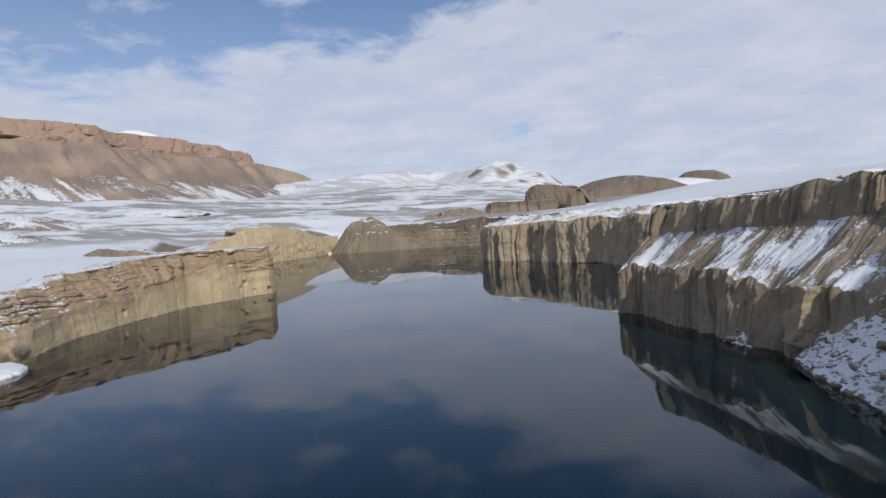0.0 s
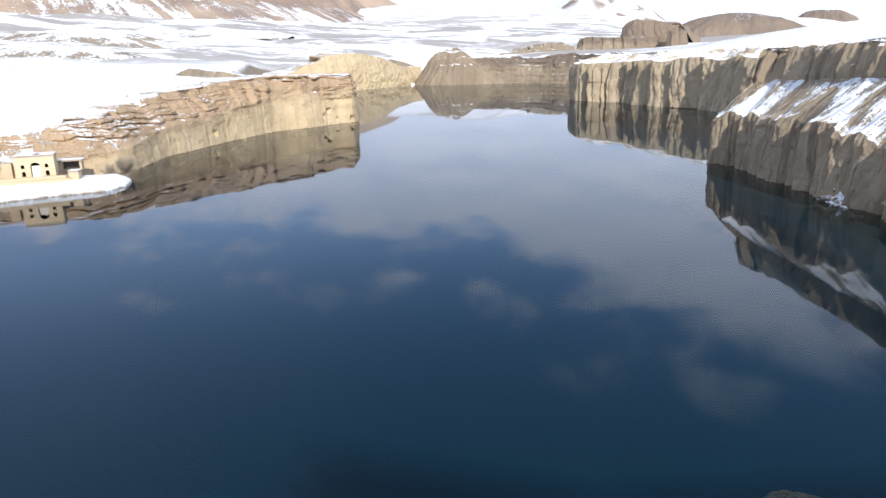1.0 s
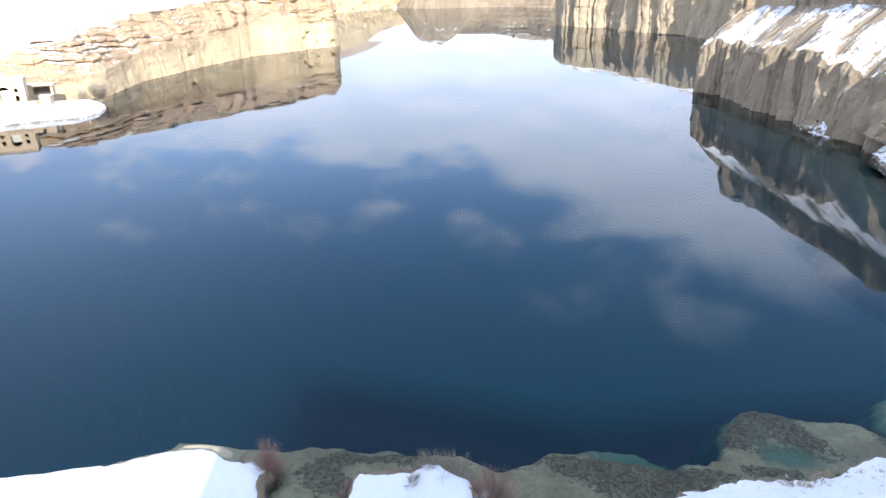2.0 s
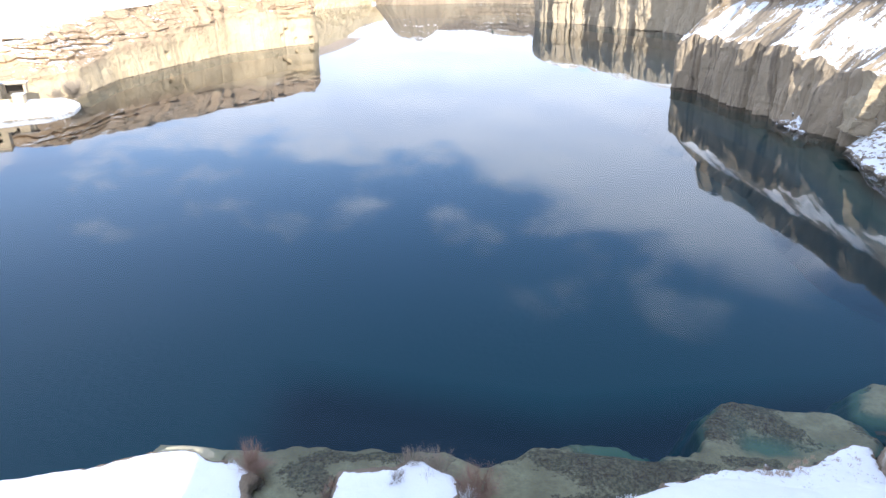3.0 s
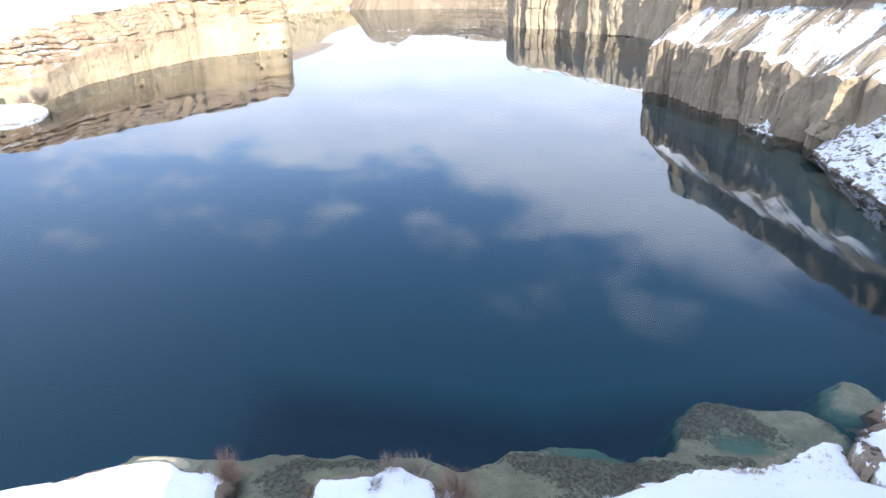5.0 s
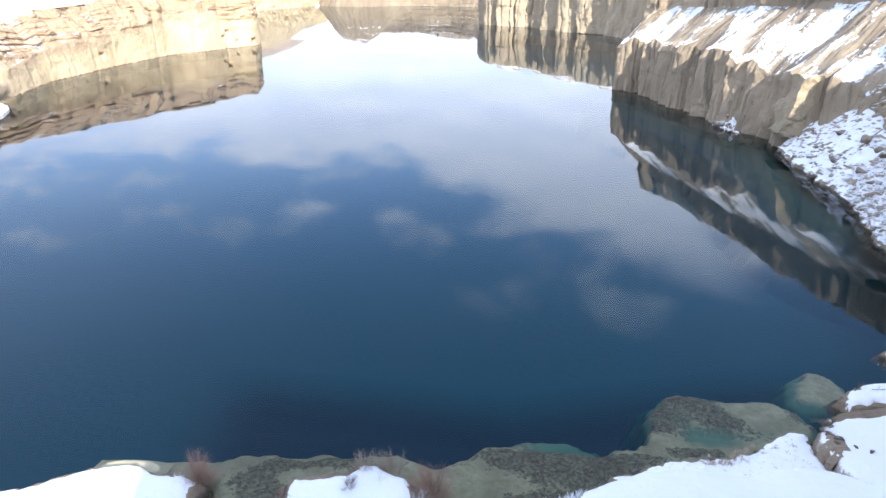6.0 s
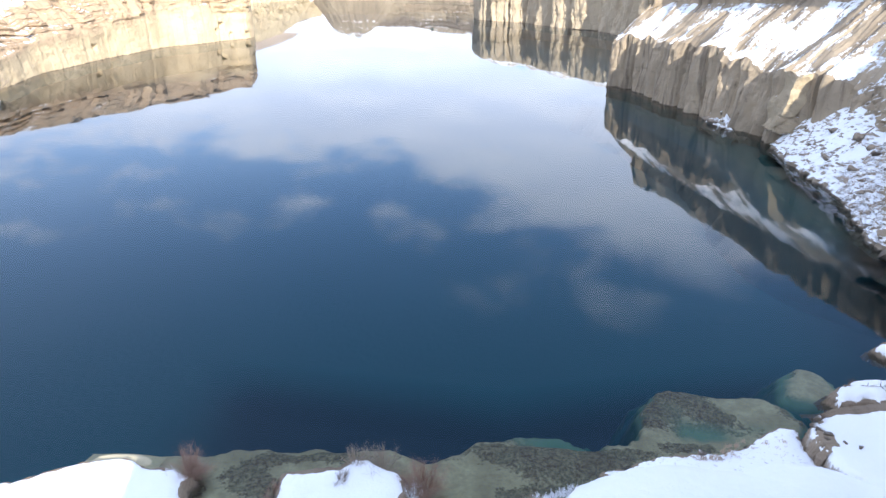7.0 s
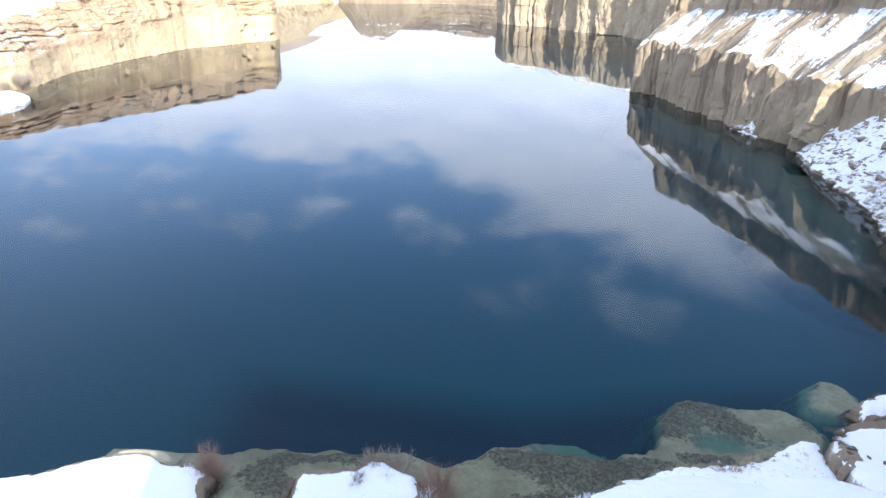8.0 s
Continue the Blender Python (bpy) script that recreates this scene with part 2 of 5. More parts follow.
def bed_material(name="lake_bed"):
    """Pale lime mud with beds of dark weed in the shallows; with depth the water's own blue is painted over it."""
    def build(g):
        at = g.add("ShaderNodeTexCoord").outputs["Object"]
        xyz = g.add("ShaderNodeSeparateXYZ", inputs={0: at})
        x, y, z = xyz.outputs[0], xyz.outputs[1], xyz.outputs[2]

        def spread(spots):
            total = 0.0
            for cx, cy, rx, ry in spots:
                u = g.math("DIVIDE", g.math("SUBTRACT", x, cx), rx)
                v = g.math("DIVIDE", g.math("SUBTRACT", y, cy), ry)
                square = g.math("ADD", g.math("MULTIPLY", u, u), g.math("MULTIPLY", v, v))
                total = g.math("ADD", total, g.math("POWER", 2.718, g.math("MULTIPLY", square, -1.0)))
            return total

        mud = g.mix(g.ramp(g.noise(at, 0.45, 7.0, 0.65), 0.3, 0.7), (0.27, 0.24, 0.155), (0.45, 0.41, 0.27))
        mud = g.mix(g.ramp(g.noise(at, 2.2, 6.0, 0.75), 0.42, 0.66, 0.0, 0.5), mud, (0.22, 0.18, 0.12))
        drift = g.math("ADD", g.math("MULTIPLY", g.noise(at, 0.55, 6.0, 0.66), 0.95), g.math("MULTIPLY_ADD", spread(WEED), 0.50, -0.18))
        drift = g.math("SUBTRACT", drift, g.math("MULTIPLY", spread(SAND), 0.22))
        drift = g.math("ADD", drift, g.math("MULTIPLY", g.ramp(z, -0.95, -0.7, 1.0, 0.0), g.ramp(z, -1.9, -1.3, 0.0, 0.22)))
        tufts = g.math("ADD", g.math("MULTIPLY", g.noise(at, 0.9, 10.0, 0.72), 0.75), g.math("MULTIPLY", g.noise(at, 5.0, 5.0, 0.7), 0.25))
        weed = g.ramp(g.math("ADD", drift, g.math("MULTIPLY_ADD", tufts, 2.4, -1.2)), 0.44, 0.60)
        algae = g.mix(g.ramp(g.noise(at, 0.8, 4.0), 0.35, 0.65), (0.072, 0.054, 0.040), (0.085, 0.078, 0.052))
        algae = g.mix(g.ramp(g.noise(at, 3.4, 5.0, 0.75), 0.46, 0.64, 0.0, 0.7), algae, (0.23, 0.185, 0.115))
        speck = g.ramp(g.noise(at, 4.0, 8.0, 0.85), 0.42, 0.66, 1.0, 0.25)
        shallow = g.mix(g.math("MULTIPLY", weed, speck), mud, algae)
        # the water's teal and blue haze, put into the bed's colour by depth
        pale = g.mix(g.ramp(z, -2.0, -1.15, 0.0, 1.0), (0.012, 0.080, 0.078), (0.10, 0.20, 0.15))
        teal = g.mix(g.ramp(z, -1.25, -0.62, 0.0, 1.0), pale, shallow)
        # below 12 m the blue darkens, painting the knoll's shadow on the water
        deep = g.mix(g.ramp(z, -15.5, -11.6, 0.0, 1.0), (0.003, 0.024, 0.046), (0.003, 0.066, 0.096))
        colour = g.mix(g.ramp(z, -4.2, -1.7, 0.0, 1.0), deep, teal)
        finish(g, colour, 1.0, g.noise(at, 1.2, 4.0), 0.3, 0.2)
    return material(name, build)


def plain_material(name, a, b, scale=2.0, rough=0.9, metal=0.0):
    def build(g):
        at = g.add("ShaderNodeTexCoord").outputs["Object"]
        n = g.noise(at, scale, 5.0, 0.6)
        finish(g, g.mix(n, a, b), rough, n, 0.3, 0.05)
    return material(name, build)


CREAM_ROCK = rock_material("cream_rock", (0.60, 0.475, 0.30), (0.52, 0.405, 0.25), (0.27, 0.2, 0.13), 1.0, 0.84, 0.95, 0.28, (0.39, 0.275, 0.175), (9.5, 14.0), cracks=0.3, clumps=1.2)
GREY_ROCK = rock_material("grey_brown_rock", (0.385, 0.305, 0.21), (0.275, 0.218, 0.15), (0.115, 0.09, 0.066), 1.0, 0.68, 0.77, 0.72, clumps=2.3, runs=(0.26, 0.03), foot=(16.2, 15.2, -0.9))
RIB_ROCK = rock_material("broken_rib_rock", (0.40, 0.32, 0.225), (0.30, 0.24, 0.17), (0.14, 0.11, 0.08), 0.6, 0.66, 0.78, 0.4, clumps=1.6)
FLUTED_ROCK = rock_material("fluted_rock", (0.47, 0.38, 0.26), (0.40, 0.32, 0.215), (0.2, 0.155, 0.115), 2.0, 0.74, 0.86, 0.25)
CREAM_PLAIN = rock_material("pale_buttress_rock", (0.42, 0.34, 0.225), (0.34, 0.27, 0.18), (0.17, 0.13, 0.09), 0.8, 0.8, 0.95, 0.4)
PALE_ROCK = rock_material("pale_headland_rock", (0.56, 0.45, 0.28), (0.48, 0.38, 0.24), (0.27, 0.2, 0.13), 1.6, 0.9, 1.0, 0.22)
SCREE = rock_material("stony_snow", (0.33, 0.27, 0.2), (0.27, 0.22, 0.16), (0.13, 0.1, 0.08), 0.6, 0.40, 0.47, 0.4, clumps=1.9, runs=(0.07, 0.24))
FAR_ROCK = rock_material("far_bank_rock", (0.31, 0.25, 0.172), (0.235, 0.185, 0.128), (0.12, 0.095, 0.072), 2.0, 0.84, 0.94, 0.28, (0.165, 0.128, 0.096), (20.0, 27.0), runs=(0.12, 0.12))
MESA_ROCK = rock_material("red_mesa_rock", (0.43, 0.325, 0.24), (0.27, 0.205, 0.165), (0.18, 0.15, 0.14), 9.0, 0.96, 1.04, 0.3, (0.42, 0.285, 0.205), (485.0, 520.0), 1.3, (0.42, 0.035), 0.0, (520.0, 150.0, 0.10))
RIDGE_ROCK = rock_material("far_ridge_rock", (0.43, 0.335, 0.25), (0.33, 0.26, 0.205), (0.2, 0.165, 0.145), 9.0, 1.10, 1.25, 0.3)
EARTH = rock_material("bare_earth", (0.29, 0.245, 0.19), (0.23, 0.195, 0.155), (0.16, 0.135, 0.11), 4.0, 0.82, 0.96, 0.3, runs=(0.1, 0.1))
HILL_ROCK = rock_material("brown_hill_rock", (0.26, 0.20, 0.145), (0.21, 0.16, 0.12), (0.13, 0.1, 0.08), 5.0, 1.02, 1.14, 0.3)
GROUND = ground_material()
FRESH_SNOW = snow_material()
GRASSY_SNOW = snow_material("snow_with_dead_grass", 0.6)
WATER = water_material()
BED = bed_material()


# ---- helpers for shapes ----
def grid_mesh(name, points, uv=None, smooth=True, closed=False):
    """A mesh from an array (rows, columns, 3)."""
    rows, cols = points.shape[:2]
    index = np.arange(rows * cols).reshape(rows, cols)
    if closed:
        index = np.concatenate((index, index[:, :1]), axis=1)
    quads = np.stack((index[:-1, :-1], index[:-1, 1:], index[1:, 1:], index[1:, :-1]), axis=-1).reshape(-1, 4)
    mesh = bpy.data.meshes.new(name)
    mesh.from_pydata(points.reshape(-1, 3).tolist(), [], quads.tolist())
    if uv is not None:
        layer = mesh.uv_layers.new(name="UVMap")
        loops = np.empty(len(mesh.loops), dtype=np.int32)
        mesh.loops.foreach_get("vertex_index", loops)
        layer.data.foreach_set("uv", uv.reshape(-1, 2)[loops].ravel().astype(np.float32))
    if smooth:
        mesh.polygons.foreach_set("use_smooth", np.ones(len(mesh.polygons), dtype=bool))
    mesh.update()
    return mesh


def lattice(seed):
    return np.random.RandomState(seed).rand(64, 64, 64)


LATTICE = lattice(7)


def soft_noise(x, y, z=0.0):
    """Smooth value noise, 0 to 1, on arrays."""
    x, y, z = np.broadcast_arrays(np.asarray(x, float), np.asarray(y, float), np.asarray(z, float))
    total = 0.0
    base = [np.floor(a).astype(int) for a in (x, y, z)]
    part_way = [a - b for a, b in zip((x, y, z), base)]
    part_way = [f * f * (3 - 2 * f) for f in part_way]
    for i in (0, 1):
        for j in (0, 1):
            for k in (0, 1):
                weight = (part_way[0] if i else 1 - part_way[0]) * (part_way[1] if j else 1 - part_way[1]) * (part_way[2] if k else 1 - part_way[2])
                total = total + weight * LATTICE[(base[0] + i) % 64, (base[1] + j) % 64, (base[2] + k) % 64]
    return total


def fractal(x, y, z=0.0, octaves=4):
    total, size, norm = 0.0, 1.0, 0.0
    for octave in range(octaves):
        f = 2.03 ** octave
        total = total + size * soft_noise(x * f + 13.7 * octave, y * f + 5.1 * octave, np.asarray(z) * f + 3.3 * octave)
        norm += size
        size *= 0.5
    return total / norm - 0.5


def smooth(a, b, x):
    t = np.clip((x - a) / (b - a), 0, 1)
    return t * t * (3 - 2 * t)


def resample(path, step, rounding=1):
    """Columns of control rows, resampled evenly along x, y; corners a little rounded."""
    rows = np.array(path, float)
    for _ in range(rounding):
        cut = [rows[0]]
        for a, b in zip(rows[:-1], rows[1:]):
            cut += [a * 0.8 + b * 0.2, a * 0.2 + b * 0.8]
        rows = np.array(cut + [rows[-1]])
    along = np.r_[0, np.cumsum(np.hypot(*np.diff(rows[:, :2], axis=0).T))]
    s = np.linspace(0, along[-1], max(3, int(along[-1] / step)))
    return s, np.stack([np.interp(s, along, rows[:, c]) for c in range(rows.shape[1])], axis=1)


DRAWN = np.random.RandomState(3).rand(4096)


def pillars(along, level, wide, seed, cleft_depth=0.45, twist=0.0):
    """Broken columns, 0 to 1: flat faces of uneven depth with narrow clefts between them."""
    u = along / wide + 0.9 * fractal(along / (wide * 2.3), level / 300, seed, 2)
    cell = np.floor(u)
    tier = np.floor(level / (wide * 1.7) + DRAWN[(cell * 31 + seed * 7).astype(int) % 4096] * 3)
    depth = 0.88 * DRAWN[(cell * 17 + seed * 13).astype(int) % 4096] + 0.12 * DRAWN[(cell * 17 + tier * 101 + seed * 29).astype(int) % 4096]
    edge = np.minimum(u - cell, 1 - (u - cell))
    cleft = np.exp(-(edge / 0.09) ** 2) * (DRAWN[(cell * 53 + seed).astype(int) % 4096] > 0.35)
    return depth - cleft_depth * cleft + 0.22 * np.sqrt(np.clip(edge * 2, 0, 1)) + twist * (0.5 - (u - cell))


def soften(values):
    """Blends the roughness from one stretch of a profile into the next."""
    return np.convolve(np.pad(np.array(values, float), 3, mode="edge"), np.ones(7) / 7, "valid")


def cliff(name, label, path, shape, mat, step=0.8, flute=(7.0, 2.0), crumble=0.8, seed=0.0, rounding=1, category="cliff", kind="structure", ledge=0.0, base=(0.0, -3.5), rim=0.0, lumps=1.4, spurs=False, cleft=0.45, twist=0.0, beds=None, dents=(), upright=1.0, lip=0.0):
    """A rock wall along path, a row (x, y, levels...) a point, the rock on the path's left hand.
    shape: a row a stretch of the profile: (inset at its top, level or column of its top, rows of mesh, roughness)."""
    s, rows = resample(path, step, rounding)
    ahead = np.gradient(rows[:, :2], axis=0)
    kernel = np.ones(9) / 9
    ahead = np.stack([np.convolve(np.pad(ahead[:, c], 4, mode="edge"), kernel, "valid") for c in (0, 1)], axis=1)
    ahead /= np.linalg.norm(ahead, axis=1, keepdims=True)
    inward = np.stack((-ahead[:, 1], ahead[:, 0]), axis=1)
    insets, levels, rough, crumbly = [], [], [], []
    last_in, last_z = np.full(len(s), base[0]), np.full(len(s), base[1])
    insets.append(last_in), levels.append(last_z), rough.append(1.0), crumbly.append(1.0)
    for inset, level, count, amount, *loose in shape:
        top = rows[:, 2 + level] if isinstance(level, int) else np.full(len(s), level)
        inn = rows[:, 2 + int(inset[1:])] if isinstance(inset, str) else np.full(len(s), float(inset))
        for n in range(1, count + 1):
            u = n / count
            insets.append(last_in + (inn - last_in) * u), levels.append(last_z + (top - last_z) * u), rough.append(amount), crumbly.append(loose[0] if loose else amount)
        last_in, last_z = inn, top
    band = np.maximum.accumulate(np.r_[False, np.array(rough[1:]) > 0.9])[:, None]
    inset, level, rough, crumbly = np.array(insets), np.array(levels), soften(rough)[:, None], soften(crumbly)[:, None]
    wave, depth = flute
    S = np.broadcast_to(s, inset.shape)
    bend = S + fractal(S / 30, level / 14, seed, 3) * wave * 0.5
    columns = pillars(bend, level, wave, seed, cleft, twist) * 0.82 + pillars(bend, level, wave * 0.33, seed + 3, cleft, twist) * 0.18
    if spurs:                                             # scree fans and rounded spurs below the rock band
        fans = 3.4 - np.abs(fractal(bend / (wave * 1.1), level / 1500, seed + 6, 3)) * 19.0
        columns = np.where(band, columns, fans)
    blocks = fractal(S / (wave * 0.6), level / (wave * 0.35 * upright), seed + 4.0, 4)
    steps = fractal(S / 40, level / 2.2, seed + 9.0, 3)
    fine = fractal(S / (wave * 0.22), level / (wave * 0.14 * upright), seed + 14.0, 3)
    push = rough * depth * (columns - 0.45) + crumbly * (crumble * (blocks * 2.2 + fine * 1.1) + ledge * steps * 2)
    if beds:                                              # hard beds that stand out in steps above a softer face: thickness, depth, lowest share of the height
        thick, stand, lowest = beds
        top = np.maximum(rows[:, 3], 1.0)
        upper = smooth(lowest - 0.06, lowest + 0.12, level / top + 0.55 * fractal(S / 30, level / 30, seed + 29, 3)) * smooth(0.98, 0.75, np.clip(inset - rows[:, 4], 0, 20) / 8)
        for scale, share in ((1.0, 0.72), (0.4, 0.28)):
            bed = (level + 5.0 * fractal(S / 26, level / 14, seed + 17 + scale, 4)) / (thick * scale)
            bed = bed + 0.9 * np.sin(bed * 1.7)
            number = np.floor(bed)
            stretch = np.floor(S / (thick * 3.2 * scale) + 3.0 * fractal(S / 9, number * 3.7, seed + 23, 3))
            hard = DRAWN[(number * 71 + 5).astype(int) % 4096] * 0.35 + DRAWN[(number * 131 + stretch * 37).astype(int) % 4096] * 0.65
            gone = DRAWN[(number * 29 + stretch * 91).astype(int) % 4096] > 0.3
            push = push + upper * stand * share * (smooth(0.0, 0.3, bed - number) * (0.2 + 1.1 * hard) * gone - 0.5)
    lift = fractal(S / 5, inset / 5, seed + 2.0, 4) * crumble * lumps * np.clip(inset / 6, 0, 1)
    for dx, dy, dz, wide, deep in dents:                  # dark hollows under broken blocks
        off = np.maximum(np.hypot(rows[:, 0] - dx, rows[:, 1] - dy) / wide, np.abs(level - dz) / (wide * 0.8)) + 0.9 * fractal(S / 1.3, level / 1.3, seed + 51, 3)
        push = push - deep * smooth(1.0, 0.75, off)
    points = np.empty((*inset.shape, 3))
    points[..., 0] = rows[:, 0] + inward[:, 0] * (inset - push)
    points[..., 1] = rows[:, 1] + inward[:, 1] * (inset - push)
    high = np.clip((level - level.min()) / max(1.0, float(level.max() - level.min())), 0, 1) ** 3
    notch = fractal(S / (wave * 0.8), inset / 25, seed + 41.0, 5) * 2
    ragged = np.exp(-((level - rows[:, 2]) / 2.2) ** 2) * (2.2 * fractal(S / (wave * 0.75), inset / 40, seed + 61.0, 4) - 0.25)
    points[..., 2] = level + lift + rim * high * notch + lip * ragged
    fall = np.r_[0, np.cumsum(np.hypot(np.diff(inset.mean(1)), np.diff(level.mean(1))))]
    uv = np.stack((S, np.broadcast_to(fall[:, None], S.shape)), axis=-1)
    mesh = grid_mesh(name, points, uv)
    soft = np.repeat(rough[1:, 0] < 0.45, len(s) - 1)       # broken rock stays faceted
    mesh.polygons.foreach_set("use_smooth", soft)
    mesh.materials.append(mat)
    return tagged(new(name, mesh), label, category, kind=kind)


# ---- lake outline, in short stretches ----
NEAR_RIGHT = [(51, 74), (45, 62), (39, 52), (36, 46), (31, 43), (26, 39), (18, 36), (9, 33)]
NEAR_LEFT = [(-3, 31), (-12, 30), (-17, 34), (-21, 35.2), (-26, 33), (-38, 28.5), (-60, 20), (-130, 30), (-160, 95), (-215, 108)]
LEFT_SHORE = [(-165, 130), (-134, 155), (-120, 168), (-112, 178), (-114, 195), (-117, 211), (-114, 229), (-112, 248), (-110, 270), (-104, 285), (-95, 299), (-90, 318), (-81, 326)]
FAR_SHORE = [(-90, 345), (-125, 430), (-165, 560), (-172, 605), (-160, 632), (-147, 662), (-134, 697), (-127, 742), (-112, 728), (-90, 711), (-51, 731), (4, 719), (43, 690), (62, 640), (52, 560)]
MID_SHORE = [(34, 474), (30, 461), (32, 447), (58, 424), (71, 396), (84, 377), (94, 357), (99, 325), (82, 260), (60, 215)]
RIGHT_SHORE = [(50, 195), (50, 191), (55, 182), (57, 165), (60, 147), (63, 136), (62, 121), (58, 103), (58, 95), (55, 84)]
OUTLINE = np.array((NEAR_LEFT + LEFT_SHORE + FAR_SHORE + MID_SHORE + RIGHT_SHORE + NEAR_RIGHT), float)


def lake_distance(x, y):
    """Metres from the shore: above 0 on land, below 0 on the lake."""
    best, inside = np.full(x.shape, 1e9), np.zeros(x.shape, bool)
    for (ax, ay), (bx, by) in zip(OUTLINE, np.roll(OUTLINE, -1, axis=0)):
        dx, dy = bx - ax, by - ay
        u = np.clip(((x - ax) * dx + (y - ay) * dy) / (dx * dx + dy * dy), 0, 1)
        best = np.minimum(best, np.hypot(x - ax - u * dx, y - ay - u * dy))
        cross = (ay > y) != (by > y)
        with np.errstate(divide="ignore", invalid="ignore"):
            inside ^= cross & (x < (bx - ax) * (y - ay) / (by - ay if by != ay else 1e-9) + ax)
    return np.where(inside, -best, best)


BEARINGS = [-45, -33, -20, -11, -4, 5, 13, 18, 22, 36]
RANGES = [200, 340, 500, 750, 1000, 1500, 2200, 4500]
HEIGHTS = [
    [15, 15, 19, 20, 20, 27, 29, 31, 35.6, 37],
    [22, 20, 21, 21, 21, 27, 30, 32.5, 40, 42],
    [26, 25, 23, 22, 22, 27, 31, 36, 44.5, 47.5],
    [38, 36, 31, 30, 27, 28, 33, 42, 50, 54],
    [55, 55, 47, 42, 38, 36, 40, 48, 54, 60],
    [120, 108, 85, 70, 64, 60, 58, 62, 64, 72],
    [160, 160, 140, 118, 106, 92, 74, 77, 78, 88],
    [240, 240, 230, 250, 285, 255, 110, 104, 95, 110],
]


def land(x, y):
    """Height of the snowy plain and the plateaus."""
    bearing, far = np.degrees(np.arctan2(x, y)), np.hypot(x, y)
    table = np.array(HEIGHTS, float)
    at_range = np.stack([np.interp(far, RANGES, table[:, c]) for c in range(len(BEARINGS))], axis=-1)
    spot = np.interp(bearing, BEARINGS, np.arange(len(BEARINGS)))
    low = np.clip(spot.astype(int), 0, len(BEARINGS) - 2)
    u = spot - low
    z = np.take_along_axis(at_range, low[..., None], -1)[..., 0] * (1 - u) + np.take_along_axis(at_range, low[..., None] + 1, -1)[..., 0] * u
    home = smooth(60, 190, far)
    knoll = 28.3 - 16 * smooth(-1.2, -5, x) * smooth(-40, -10, y) - 0.15 * np.clip(-y - 3, 0, 60) - 6 * smooth(24, 40, x) * smooth(-40, -10, y)
    z = z * home + knoll * (1 - home)
    ridge = (0.45 - np.abs(fractal(x / 700, y / 700, 8.0, 5)) * 2.6) * 190 * smooth(12, 8, bearing) * smooth(2500, 3700, far) * smooth(5000, 4000, far)
    z = z + np.maximum(ridge, -25)
    px, py = 3650 * math.sin(radians(5.7)), 3650 * math.cos(radians(5.7))
    summit = np.clip(1 - np.hypot((x - px) / 430, (y - py) / 380) + 0.4 * fractal(x / 200, y / 200, 5.0, 4), 0, 1)
    z = z + 122 * summit
    return z + fractal(x / 200, y / 110, 0.0, 6) * np.clip((far - 380) / 400, 0, 1) * (30 - 18 * smooth(0, 8, bearing)) + fractal(x / 75, y / 55, 6.0, 5) * np.clip((far - 480) / 300, 0, 1) * 11 + fractal(x / 40, y / 40, 3.0, 3) * np.clip((far - 150) / 300, 0, 1) * 2


def ground_height(x, y):
    away = lake_distance(x, y)
    z = land(x, y)
    slope = -3 + (z + 3) * np.clip(away / 30.0, 0, 1) ** 1.6
    bearing = np.degrees(np.arctan2(x, y))
    cap = np.interp(bearing, [6, 13, 17, 19, 24, 36], [27, 29, 29.0, 29.6, 30.8, 33.5]) + 0.11 * np.maximum(away - 26, 0)
    z = np.where((bearing > 6) & (bearing < 60) & (away < 400), np.minimum(z, cap), z)
    west = (x < -60) & (y < 620)
    rim = np.interp(bearing, [-60, -38, -34, -30, -25, -20, -14], [11, 11.6, 14.6, 17.2, 20.3, 22.3, 21.8]) + 0.06 * np.maximum(away - 8, 0)
    near_west = west * smooth(620, 380, y) * smooth(300, 150, away)
    z = z + (np.minimum(z, rim) - z) * near_west
    step = -26 + (z + 26) * np.where(x < -60, near_west * smooth(6, 12, away) + (1 - near_west) * (smooth(700, 560, y) * smooth(20, 85, away) + smooth(560, 700, y) * smooth(24, 33, away)), smooth(24, 33, away))
    gully = np.exp(-((x + 118) / 24) ** 2 - ((y - 775) / 50) ** 2)
    step = step * (1 - gully) + gully * (-1.5 + 24 * np.clip(away / 45, 0, 1))
    near = smooth(100, 75, np.hypot(x, y)) * smooth(62, 45, y)
    return np.where(away < 0, -26.0, slope * near + step * (1 - near))


def build_ground():
    bearing = np.radians(np.r_[np.arange(-180, -48, 6.0), np.arange(-48, 48, 0.3), np.arange(48, 180, 6.0)])
    ring = np.r_[0.0, np.linspace(0.3, 60, 70), np.geomspace(61, 2500, 210), np.linspace(2530, 4900, 70)]
    far, turn = np.meshgrid(ring, bearing, indexing="ij")
    x, y = far * np.sin(turn), far * np.cos(turn)
    points = np.stack((x, y, ground_height(x, y)), axis=-1)
    mesh = grid_mesh("ground", points[:, ::-1], closed=True)
    mesh.materials.append(GROUND)
    tagged(new("ground", mesh), "snow-covered plain with bare brown earth patches", "ground", kind="structure")


build_ground()


def sheet(name, x0, x1, y0, y1, nx, ny, height, mat):
    x, y = np.meshgrid(np.linspace(x0, x1, nx), np.linspace(y0, y1, ny))
    mesh = grid_mesh(name, np.stack((x, y, height(x, y)), axis=-1))
    mesh.materials.append(mat)
    return new(name, mesh)


